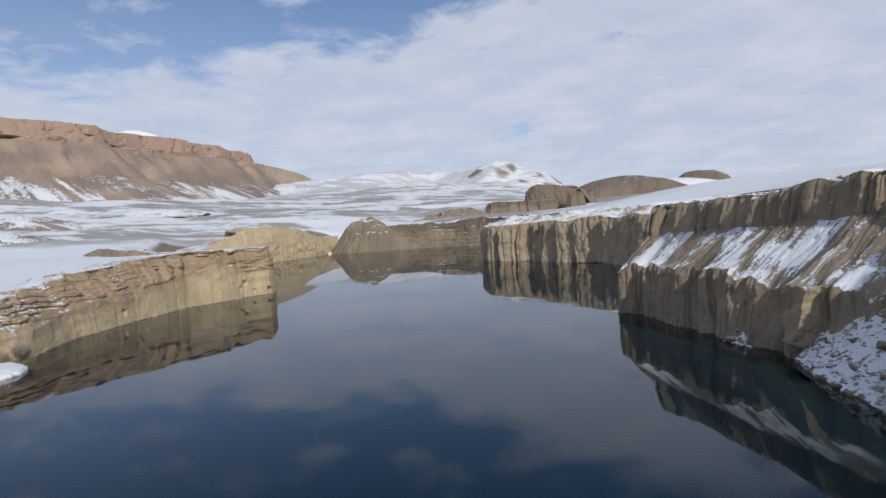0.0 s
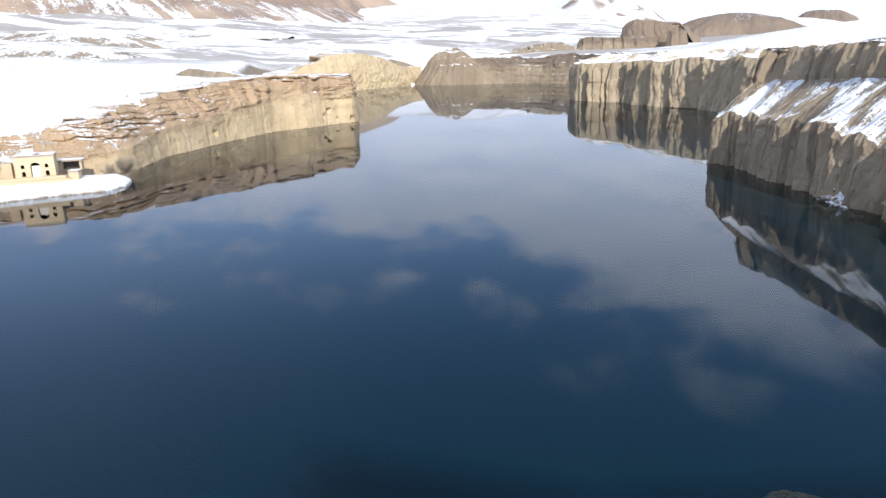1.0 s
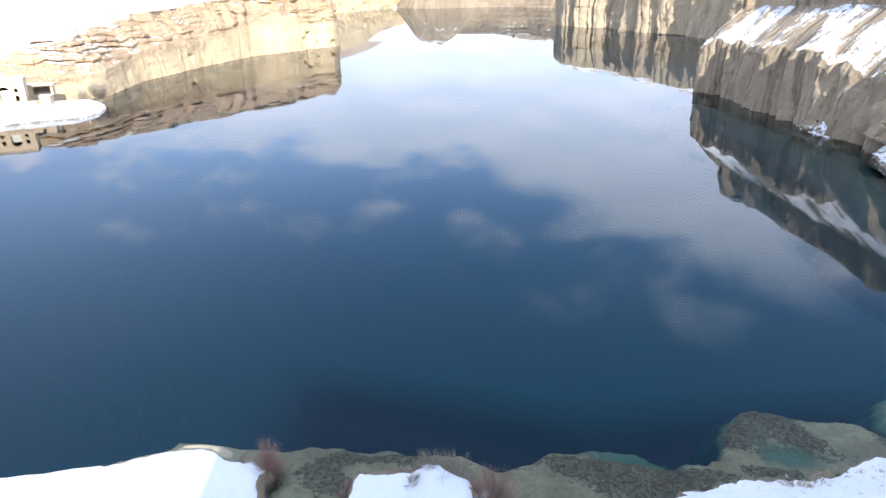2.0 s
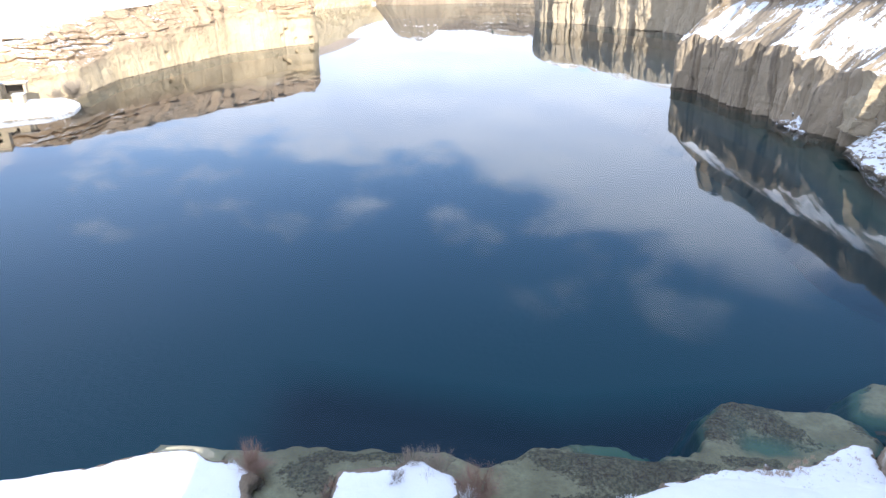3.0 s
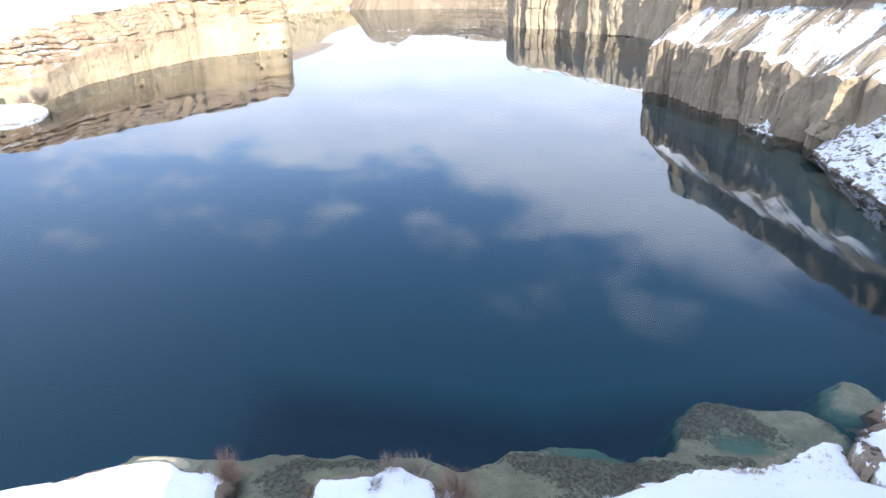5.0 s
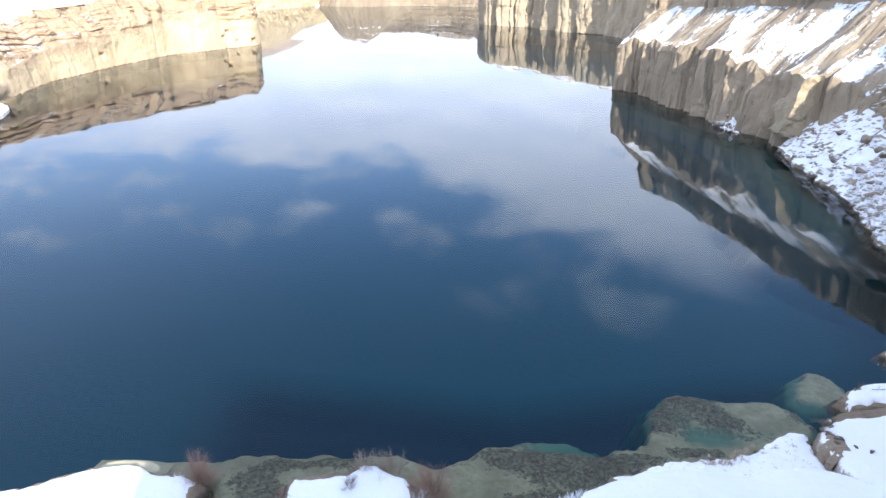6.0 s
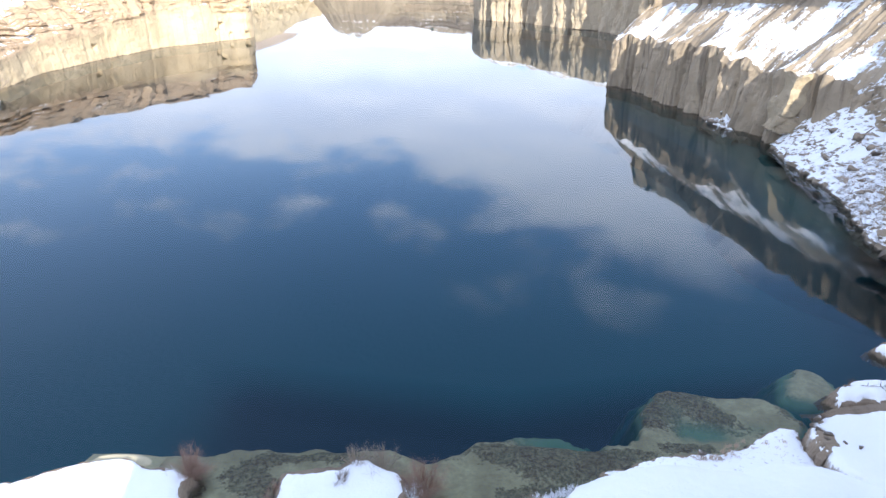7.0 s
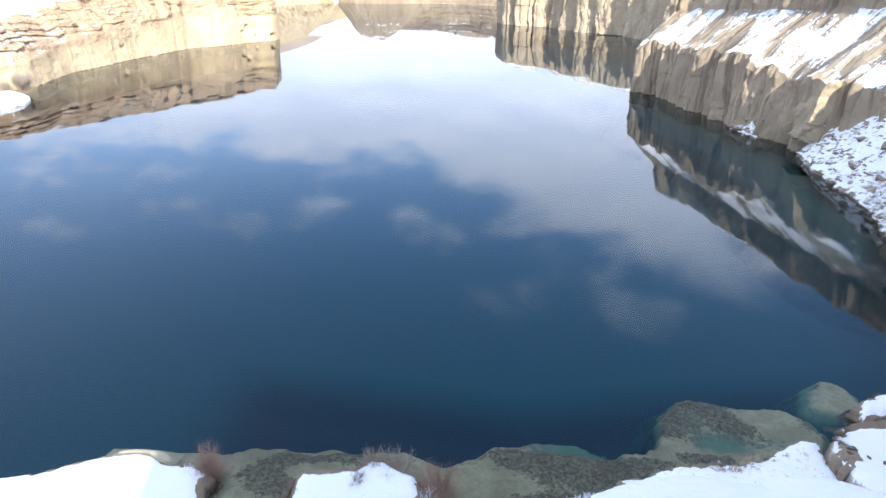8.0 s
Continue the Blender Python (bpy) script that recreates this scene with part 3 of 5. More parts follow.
tagged(sheet("water", -330, 260, 15, 900, 12, 16, lambda x, y: x * 0, WATER), "still dark blue lake mirroring the clouds", "water", kind="structure")


def polygon_distance(x, y, corners):
    """Metres inside a closed outline; below 0 outside."""
    best, inside = np.full(x.shape, 1e9), np.zeros(x.shape, bool)
    corners = np.array(corners, float)
    for (ax, ay), (bx, by) in zip(corners, np.roll(corners, -1, axis=0)):
        dx, dy = bx - ax, by - ay
        u = np.clip(((x - ax) * dx + (y - ay) * dy) / (dx * dx + dy * dy), 0, 1)
        best = np.minimum(best, np.hypot(x - ax - u * dx, y - ay - u * dy))
        if by != ay:
            inside ^= ((ay > y) != (by > y)) & (x < (bx - ax) * (y - ay) / (by - ay) + ax)
    return np.where(inside, best, -best)


SHELF = [(-60, 10), (-46, 27), (-38, 30.3), (-31.5, 32.6), (-25.5, 34.4), (-22.5, 35.8), (-20.6, 36.9), (-19.0, 36.7), (-17.2, 37.2), (-15.4, 37.4), (-13.6, 37.9), (-9.8, 38.0), (-7.9, 38.0), (-5.9, 37.7), (-2.8, 37.6), (-1.5, 36.7), (-0.3, 36.4), (0.6, 36.8), (1.5, 37.3), (2.3, 38.0),
         (3.4, 38.4), (4.6, 38.9), (6.1, 39.4), (7.9, 39.6), (9.9, 39.5), (11.0, 38.8), (11.7, 38.1), (12.3, 38.6), (13.8, 38.3), (14.6, 39.0), (15.3, 40.2), (15.6, 42.2), (16.4, 43.6), (17.5, 44.6), (18.8, 45.1), (20.2, 44.8), (22.2, 44.3), (24.5, 44.4), (26.1, 43.6), (27.1, 42.4), (27.3, 40.6), (26.0, 39.0), (30, 38), (50, 30), (50, 20)]
SHOAL = [(27.9, 44.2), (28.4, 45.8), (29.5, 47.0), (30.6, 47.8), (31.6, 47.6), (32.4, 46.6), (32.8, 45.0), (33.4, 42.8), (31.4, 42.2), (29.8, 43.2), (28.6, 43.8)]
POCKETS = ((19.9, 39.5, 1.9, 1.3, 0.58), (8.8, 38.6, 2.0, 0.7, 0.8), (18.4, 42.4, 3.6, 2.6, 0.06), (10.6, 38.1, 0.9, 0.6, 0.5), (22.6, 41.0, 3.4, 2.4, 0.16))


def bed_height(x, y):
    wobble = fractal(x / 2.0, y / 2.0, 1.0, 4) * 1.7 + fractal(x / 0.7, y / 0.7, 3.0, 3) * 0.9
    on_shelf = np.maximum(polygon_distance(x, y, SHELF), polygon_distance(x, y, SHOAL)) - 0.25 + wobble * 0.6
    shallow = -0.5 + fractal(x / 3.0, y / 3.0, 2.0, 6) * 0.9 - 0.35 * np.exp(-np.maximum(on_shelf, 0) / 0.35)
    shallow = np.minimum(shallow, -0.16)
    for px, py, wide, deep, sink in POCKETS:
        shallow = shallow - sink * np.exp(-((x - px) / wide) ** 2 - ((y - py) / deep) ** 2)
    apron = (9.5 + fractal(x / 1.5, y / 1.5, 9.0, 3) * 1.6) * smooth(3.6, 0, np.hypot(x - 27.2, y - 44.0) - 2.4)
    # bed lowered where the knoll's shadow lies, so its depth colour turns darker
    shade_dip = 3.5 * smooth(61.5, 55, y - 0.2 * np.abs(x - 8)) * smooth(-28, -17, x + 2.0 * fractal(x / 9, y / 9, 5.0, 3)) * smooth(60, 30, x)
    off = np.maximum(-on_shelf, 0)
    deep = np.maximum(-12.0 + apron - shade_dip, shallow - (0.85 + 0.8 * smooth(9, 2, x) + 2.6 * np.exp(-((x - 13.6) / 2.6) ** 2 - ((y - 41.6) / 4.0) ** 2)) * off - 0.3 * off ** 2)
    return np.where(on_shelf > 0, shallow, deep)


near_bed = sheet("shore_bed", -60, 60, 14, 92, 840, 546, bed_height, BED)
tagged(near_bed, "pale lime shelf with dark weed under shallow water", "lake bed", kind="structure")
tagged(sheet("lake_bed", -330, 260, 88, 900, 24, 24, lambda x, y: x * 0 - 12.1, BED), "lake bed coloured with the deep water's blue", "lake bed", kind="structure")

tagged(sheet("lake_bed", 58, 260, 10, 92, 8, 8, lambda x, y: x * 0 - 12.2, BED), "lake bed coloured with the deep water's blue", "lake bed", kind="structure")
tagged(sheet("lake_bed", -330, -58, 10, 92, 12, 8, lambda x, y: x * 0 - 12.2, BED), "lake bed coloured with the deep water's blue", "lake bed", kind="structure")

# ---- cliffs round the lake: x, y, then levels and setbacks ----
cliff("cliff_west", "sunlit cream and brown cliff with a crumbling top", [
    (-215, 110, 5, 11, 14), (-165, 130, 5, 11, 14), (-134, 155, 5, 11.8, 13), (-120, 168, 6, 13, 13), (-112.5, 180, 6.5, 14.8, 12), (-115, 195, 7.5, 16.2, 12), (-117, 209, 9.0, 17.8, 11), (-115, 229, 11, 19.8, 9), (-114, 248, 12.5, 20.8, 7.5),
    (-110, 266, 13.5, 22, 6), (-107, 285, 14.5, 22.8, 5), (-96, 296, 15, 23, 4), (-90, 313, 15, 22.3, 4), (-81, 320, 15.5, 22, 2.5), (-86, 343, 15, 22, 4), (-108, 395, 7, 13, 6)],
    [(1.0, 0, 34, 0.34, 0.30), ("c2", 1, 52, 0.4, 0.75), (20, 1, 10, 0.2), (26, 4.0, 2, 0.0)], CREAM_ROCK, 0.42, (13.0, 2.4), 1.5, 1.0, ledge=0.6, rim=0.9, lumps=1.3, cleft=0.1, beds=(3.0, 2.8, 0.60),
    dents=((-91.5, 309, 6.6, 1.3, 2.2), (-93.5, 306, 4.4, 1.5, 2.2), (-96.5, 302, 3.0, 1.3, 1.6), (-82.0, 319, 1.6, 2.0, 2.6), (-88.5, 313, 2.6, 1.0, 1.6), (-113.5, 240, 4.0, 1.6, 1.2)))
cliff("cliff_north_west", "pale rounded rock headland at the far shore", [
    (-186, 530, 2, 4), (-199, 566, 8, 11), (-202, 592, 13, 18), (-192, 602, 16, 25), (-178, 606, 18, 31), (-160, 632, 20, 35), (-147, 662, 18, 32.5), (-136, 692, 15, 28), (-128, 728, 11, 21), (-123, 748, 9, 19), (-112, 775, 8, 19)],
    [(3, 0, 24, 1.0), (9, 1, 14, 0.7), (40, 1, 6, 0.3), (48, 2.0, 2, 0.0)], PALE_ROCK, 1.0, (15.0, 1.7), 1.8, 3.0, rim=2.0, cleft=0.12)
cliff("cliff_north", "brown eroded bank with snow above the far shore", [
    (-128, 762, 8, 17), (-116, 744, 7, 16), (-107, 732, 8, 17), (-97, 723, 11, 20), (-84, 718, 14, 24), (-68, 722, 15, 25), (-48, 731, 16, 27), (-20, 725, 16, 27), (4, 719, 17, 27), (30, 702, 17, 27.5), (45, 688, 17, 28), (64, 640, 17, 28), (52, 560, 17, 28)],
    [(11, 0, 20, 0.5, 0.8), (17, 1, 20, 0.8, 1.0), (44, 1, 6, 0.3), (50, 3.0, 2, 0.0)], FAR_ROCK, 1.2, (24.0, 4.0), 2.2, 5.0, rim=3.5, lumps=2.0, cleft=0.12, ledge=1.2)
cliff("cliff_north_east", "fluted pale cliff with dark vertical clefts and snow on top", [
    (52, 545, 24, 27), (34, 474, 24, 27), (30, 461, 22, 25.5), (32, 447, 23.0, 27), (58, 424, 24, 28), (71, 396, 24.5, 29), (84, 377, 26, 30), (94, 357, 26, 30), (100, 330, 27, 31), (108, 305, 27, 31), (125, 285, 27, 31)],
    [(1.5, 0, 44, 1.0), (13, 1, 14, 0.6), (40, 1, 6, 0.3), (48, 18.0, 2, 0.0)], FLUTED_ROCK, 0.6, (15.0, 7.0), 1.9, 7.0, rim=3.5, lumps=2.2, cleft=0.35, twist=0.9, upright=3.0)
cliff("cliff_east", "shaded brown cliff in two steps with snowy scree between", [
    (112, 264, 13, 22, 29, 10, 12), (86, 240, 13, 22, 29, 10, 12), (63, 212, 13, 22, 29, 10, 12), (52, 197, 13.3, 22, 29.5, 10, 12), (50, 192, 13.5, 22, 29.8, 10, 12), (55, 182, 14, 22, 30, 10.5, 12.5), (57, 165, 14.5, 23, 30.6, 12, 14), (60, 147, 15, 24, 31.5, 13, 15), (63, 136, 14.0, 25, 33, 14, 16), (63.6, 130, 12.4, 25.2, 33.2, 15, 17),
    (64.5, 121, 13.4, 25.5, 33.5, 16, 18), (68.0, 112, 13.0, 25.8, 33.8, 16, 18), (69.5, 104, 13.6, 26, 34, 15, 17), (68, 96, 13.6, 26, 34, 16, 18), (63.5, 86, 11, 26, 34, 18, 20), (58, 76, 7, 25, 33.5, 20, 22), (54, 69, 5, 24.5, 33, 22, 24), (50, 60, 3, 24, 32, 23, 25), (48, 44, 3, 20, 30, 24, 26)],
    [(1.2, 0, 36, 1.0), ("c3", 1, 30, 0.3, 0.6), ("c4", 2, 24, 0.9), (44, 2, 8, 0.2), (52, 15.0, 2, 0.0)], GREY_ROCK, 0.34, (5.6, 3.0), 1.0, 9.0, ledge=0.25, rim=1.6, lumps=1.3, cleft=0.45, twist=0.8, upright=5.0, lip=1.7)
cliff("scree_cone", "snowy scree cone strewn with dark stones", [
    (74, 127, 11.0, 9), (66, 123.5, 11.5, 9), (62.4, 121.5, 11.5, 10), (61, 113, 11.5, 10.5), (59.3, 104, 11.0, 11), (58.6, 100, 11.0, 11), (59.4, 96, 10.0, 10.5), (57.8, 88.5, 7.5, 8), (54.2, 79.5, 4.8, 6), (52, 73, 3.0, 4.5), (54, 67, 2, 4)],
    [(0.25, 0.7, 4, 0.8), ("c1", 0, 34, 0.5), (17, 0.0, 2, 0.2)], SCREE, 0.35, (3.0, 0.7), 0.7, 21.0, category="scree", base=(-0.4, -1.0))

cliff("sunken_ledge", "pale rock ledge under the water along the east cliff", [
    (50, 194, -3.6), (55, 182, -3.4), (57, 165, -3.1), (60, 147, -2.5), (62, 136, -2.2), (62, 124, -2.2), (60.5, 112, -2.4), (58.3, 100, -2.7), (57.8, 90, -3.0), (60, 84, -2.2), (66, 81, -2.5)],
    [(-8.0, -4.6, 8, 0.3), (-4.0, -2.6, 8, 0.25), (0.5, 0, 10, 0.25), (8.0, 0, 2, 0.0)], BED, 0.8, (6.0, 1.5), 0.6, 31.0, category="lake bed", base=(-12.0, -12.3))

cliff("rock_outcrop", "low crumbling brown ledge in the plateau snow", [
    (-232, 430, 21, 22), (-212, 408, 22, 25.5), (-190, 372, 22.5, 26), (-172, 352, 22, 25), (-158, 347, 21.5, 24), (-146, 350, 20.5, 21.5)],
    [(0.6, 0, 6, 1.0), (2.5, 1, 10, 0.9), (12, 1, 4, 0.3), (22, 19.0, 2, 0.0)], FAR_ROCK, 0.8, (7.0, 2.4), 1.1, 51.0, category="outcrop", kind="", base=(0.0, 17.0), rim=0.8)

# ---- hills, mesa and mountains behind ----


def polar(bearing, far, *levels):
    return (far * math.sin(radians(bearing)), far * math.cos(radians(bearing)), *levels)


cliff("mesa_mountain", "reddish flat-topped mountain with scree slopes", [
    polar(-62, 2400, 337, 412), polar(-45, 2280, 345, 408), polar(-36, 2280, 348, 408), polar(-32.5, 2310, 350, 407), polar(-29.3, 2375, 351, 407), polar(-26.8, 2403, 351, 405), polar(-26.0, 2550, 351, 406), polar(-23.7, 2690, 345, 405), polar(-20.3, 2820, 350, 405),
    polar(-19.6, 2925, 350, 405), polar(-17.8, 3000, 350, 405), polar(-17.0, 3180, 350, 403), polar(-15.2, 3360, 352, 403), polar(-15.6, 3720, 352, 403), polar(-18.0, 4200, 352, 403)],
    [(-285, 153.0, 4, 0.3, 0.1), (-135, 225.0, 20, 0.34, 0.15), (-18, 0, 26, 0.36, 0.2), (3, 1, 18, 1.0, 0.45), (450, 1, 6, 0.2), (630, 210.0, 2, 0.0)], MESA_ROCK, 9.0, (120.0, 24.0), 9.0, 11.0, category="mountain", base=(-450, 75.0), rim=10.0, spurs=True)
cliff("far_ridge", "distant reddish ridge sloping down to the plain", [
    polar(-17.5, 4350, 330, 470), polar(-15.5, 4300, 320, 452), polar(-13.5, 4300, 310, 420), polar(-11.5, 4300, 290, 372), polar(-10.0, 4300, 260, 305), polar(-8.8, 4300, 235, 265), polar(-7.6, 4300, 220, 245), polar(-6.0, 4300, 180, 200)],
    [(-120, 0, 14, 0.4), (0, 1, 14, 0.6), (200, 1, 3, 0.2)], RIDGE_ROCK, 16.0, (150.0, 30.0), 12.0, 23.0, category="mountain", base=(-350, 150.0))
cliff("terrace_bank", "low tan earth bank behind the snow strip", [polar(-2.5, 850, 31, 33), polar(-0.5, 835, 33, 39), polar(1.5, 830, 34, 42), polar(3.2, 835, 34, 42), polar(4.2, 850, 34, 38)],
      [(4, 0, 6, 0.5), (14, 1, 14, 1.0), (70, 1, 4, 0.3), (90, 20.0, 2, 0.0)], FAR_ROCK, 1.6, (14.0, 3.0), 1.4, 12.0, category="bank", base=(0, 20))
cliff("bench_cliff", "low brown cliff band above the snow", [polar(3.4, 900, 30, 46), polar(4.2, 885, 32, 49), polar(7.6, 880, 33, 46.5), polar(11, 900, 35, 48)],
      [(8, 0, 5, 0.6), (13, 1, 20, 1.0), (70, 1, 4, 0.2), (90, 20.0, 2, 0.0)], FAR_ROCK, 1.4, (14.0, 5.0), 1.5, 13.0, base=(0, 20))
cliff("rock_bluff", "dark brown bluff with a sheer prow and sloping shoulder", [polar(7.6, 1010, 42, 60), polar(6.7, 925, 43, 58), polar(7.1, 905, 44, 66), polar(8.2, 898, 46, 67.5), polar(9.6, 900, 47, 66), polar(11.0, 905, 48, 63), polar(12.2, 915, 47, 56), polar(13.2, 960, 46, 50)],
      [(7, 0, 6, 0.7), (12, 1, 30, 1.0), (80, 1, 4, 0.2), (100, 30.0, 2, 0.0)], HILL_ROCK, 1.0, (26.0, 7.0), 2.6, 15.0, category="bluff", base=(0, 25), rim=3.0, cleft=0.2, upright=2.0)


def dome(name, label, centre, radii, height, mat, category, turn=0.0, rough=0.3, cells=60, kind="structure", seed=0.0, flat=1.0, erode=0.25, table=0.0, tilt=0.0):
    """A low uneven hill or heap."""
    u, v = np.meshgrid(np.linspace(-1.15, 1.15, cells), np.linspace(-1.15, 1.15, cells))
    c, w = math.cos(radians(turn)), math.sin(radians(turn))
    x = centre[0] + (u * c * radii[0] - v * w * radii[1])
    y = centre[1] + (u * w * radii[0] + v * c * radii[1])
    lump = np.clip(1 - u * u - v * v + rough * fractal(u * 2.2 + seed, v * 2.2, seed, 4), -1.2, 1.5)
    if table:                                             # flat top and even scree sides
        side = (1 - (np.abs(u) ** 3 + np.abs(v) ** 3) ** (1 / 3)) * table + rough * 0.7 * fractal(u * 2.5 + seed, v * 2.5, seed, 5)
        lump = np.where(side > 0, side / (1 + np.maximum(side, 0) ** 3) ** (1 / 3), side) * (1 - tilt * u) + rough * 0.2 * fractal(u * 4, v * 4, seed + 3, 4)
    around = np.arctan2(v, u)
    gullies = 0.5 - np.abs(fractal(np.cos(around) * 5 + seed, np.sin(around) * 5, np.hypot(u, v) * 1.2, 4)) * 4
    lump = lump + erode * gullies * smooth(0.1, 0.7, np.hypot(u, v)) + erode * 0.8 * fractal(u * 9, v * 9, seed, 4)
    z = centre[2] + height * np.sign(lump) * np.abs(lump) ** flat
    mesh = grid_mesh(name, np.stack((x, y, z), axis=-1), np.stack((u * radii[0], v * radii[1]), axis=-1))
    mesh.materials.append(mat)
    return tagged(new(name, mesh), label, category, kind=kind)


for bearing, far, rx, ry, h, turn in ((-34.5, 1020, 110, 60, 20, 20), (-37.0, 760, 95, 50, 13, 30), (-24.0, 1150, 90, 40, 8, 5)):
    x, y = polar(bearing, far)
    z = float(land(np.array([x]), np.array([y]))[0]) - 0.25 * h
    dome("earth_mound", "low bare tan earth mound in the snow", (x, y, z), (rx, ry), h, EARTH, "mound", turn, 0.7, 60, seed=bearing)


dome("rock_mound", "dark eroded rock mound on the far shore", (-79, 743, -3), (44, 32), 37.5, FAR_ROCK, "mound", 0, 0.5, 130, seed=29.0, flat=1.1, erode=0.1)
x, y = polar(-24.0, 2990)
dome("snowfield", "strip of snow on the flat mesa top", (x, y, 418), (130, 60), 50, FRESH_SNOW, "snowfield", 24, 0.3, 60, seed=41.0, flat=0.7, erode=0.05)
x, y = polar(15.4, 1360)
dome("brown_hill", "bare brown flat-topped hill", (x, y, 46), (140, 130), 48, HILL_ROCK, "hill", -15, 0.4, 150, seed=17.0, erode=0.035, table=1.7, tilt=0.05)
x, y = polar(21.4, 1560)
dome("brown_hill", "second bare brown hill behind the snowfield", (x, y, 52), (78, 105), 50, HILL_ROCK, "hill", -21, 0.4, 130, seed=19.0, erode=0.03, table=1.9, tilt=0.14)
x, y = polar(11.4, 880)
dome("rock_mound", "small dark rock shoulder beside the bluff", (x, y, 34), (13, 16), 20, HILL_ROCK, "mound", -11, 0.9, 60, seed=25.0, erode=0.2, table=3.0)
x, y = polar(18.6, 1480)
dome("snow_saddle", "snowy saddle between the brown hills", (x, y, 48), (150, 90), 36, FRESH_SNOW, "snowfield", -18, 0.3, 60, seed=23.0, flat=0.6, erode=0.03)


def part(name, mesh, mat, parent, label=""):
    if mat is not None:
        mesh.materials.append(mat)
    ob = new(name, mesh)
    ob.parent = parent
    return tagged(ob, label) if label else ob


def thing(name, at, label, category, group="", turn=0.0):
    ob = new(name)
    ob.empty_display_size = 0.5
    ob.matrix_world = pose(*at, 0, 0, turn)
    return tagged(ob, label, category, group)


# ---- near shore: snow banks ----
CRUST = rock_material("crumbling_bank_earth", (0.30, 0.235, 0.165), (0.23, 0.175, 0.125), (0.11, 0.085, 0.062), 0.25, 1.15, 1.35, 0.3)


def patch_mesh(name, x, y, z, keep, soft=True):
    number = -np.ones(x.shape, int)
    number[keep] = np.arange(keep.sum())
    quads = np.stack((number[:-1, :-1], number[:-1, 1:], number[1:, 1:], number[1:, :-1]), axis=-1).reshape(-1, 4)
    quads = quads[(quads >= 0).all(axis=1)]
    mesh = bpy.data.meshes.new(name)
    mesh.from_pydata(np.stack((x[keep], y[keep], z[keep]), axis=-1).tolist(), [], quads.tolist())
    mesh.polygons.foreach_set("use_smooth", np.full(len(mesh.polygons), soft))
    mesh.uv_layers.new(name="UVMap")
    return mesh


def snow_bank(name, label, corners, base, height, edge, mat, cell=0.14, rough=0.25, seed=0.0, rise=0.0, category="snow bank", earth=0.35):
    """A thick drift inside an outline, with a steep worn edge, on a crumbling earth bank that shows where the snow fell off."""
    box = np.array(corners)
    x, y = np.meshgrid(np.arange(box[:, 0].min() - 1.2, box[:, 0].max() + 1.2, cell), np.arange(box[:, 1].min() - 1.2, box[:, 1].max() + 1.2, cell))
    wear = cell / 0.14
    inside = polygon_distance(x, y, corners) + fractal(x / 1.6, y / 1.6, seed, 5) * rough * 2.6 + fractal(x / (0.4 * wear), y / (0.4 * wear), seed, 3) * rough * 0.9
    gnaw = smooth(-0.02, 0.14, fractal(x / (2.4 * wear), y / (2.4 * wear), seed + 31, 3))
    snow_in = inside - gnaw * earth * wear * (0.75 + 1.6 * fractal(x / (0.5 * wear), y / (0.5 * wear), seed + 8, 3))
    z = base + height * (1 - 0.65 * np.exp(-np.clip(snow_in, 0, None) / edge)) + rise * np.clip(snow_in, 0, None)
    z = z + fractal(x / 3.5, y / 3.5, seed + 5, 3) * rough * smooth(0, 1.5, snow_in) + fractal(x / 0.7, y / 0.7, seed + 6, 3) * rough * 0.22
    z = np.where(snow_in < 0, z + 4.0 * snow_in, z)
    root = thing(name, (0, 0, 0), label, category)
    part("snow", patch_mesh("snow", x, y, z, snow_in > -0.32 * wear), mat, root)
    if earth == 0:
        return root
    bank = base - 0.25 + (0.30 + 0.45 * height) * smooth(-0.28 * wear, 0.12 * wear, inside + fractal(x / 0.35, y / 0.35, seed + 12, 2) * 0.25) + fractal(x / 0.6, y / 0.6, seed + 9, 4) * 0.30
    bank = np.where(inside < -0.28 * wear, bank + 1.5 * (inside + 0.28 * wear), bank)
    part("earth_edge", patch_mesh("earth_edge", x, y, np.minimum(bank, z - 0.04 + 5.0 * np.clip(0.2 - snow_in, 0, None)), (inside > -0.6 * wear) & (inside < 2.4 * wear), False), CRUST, root, "crumbling brown earth edge")
    return root


snow_bank("snow_bank", "thick white snow on the dam beside the shallows", [(-46, 20), (-46, 26.5), (-38, 29.8), (-30.8, 31.9), (-29.2, 32.3), (-27.7, 32.9), (-26.0, 33.3), (-23.6, 34.5), (-22.4, 35.2), (-20.6, 35.5), (-19.5, 35.2), (-18.2, 34.5), (-17.1, 34.6), (-15.8, 34.0), (-15.0, 33.5), (-15.2, 32.8), (-15.2, 32.2), (-14.6, 31.2), (-16, 26)], 0.3, 0.5, 0.3, FRESH_SNOW, rough=0.12, seed=1.0, earth=0.2)
snow_bank("snow_bank", "small snow island with bushes at its edge", [(-9.4, 33.9), (-7.9, 34.4), (-6.0, 34.5), (-5.0, 35.1), (-4.2, 35.2), (-3.2, 34.4), (-2.0, 34.0), (-1.6, 33.2), (-2.0, 30), (-4, 27), (-9, 28)], 0.25, 0.5, 0.35, FRESH_SNOW, seed=2.0)
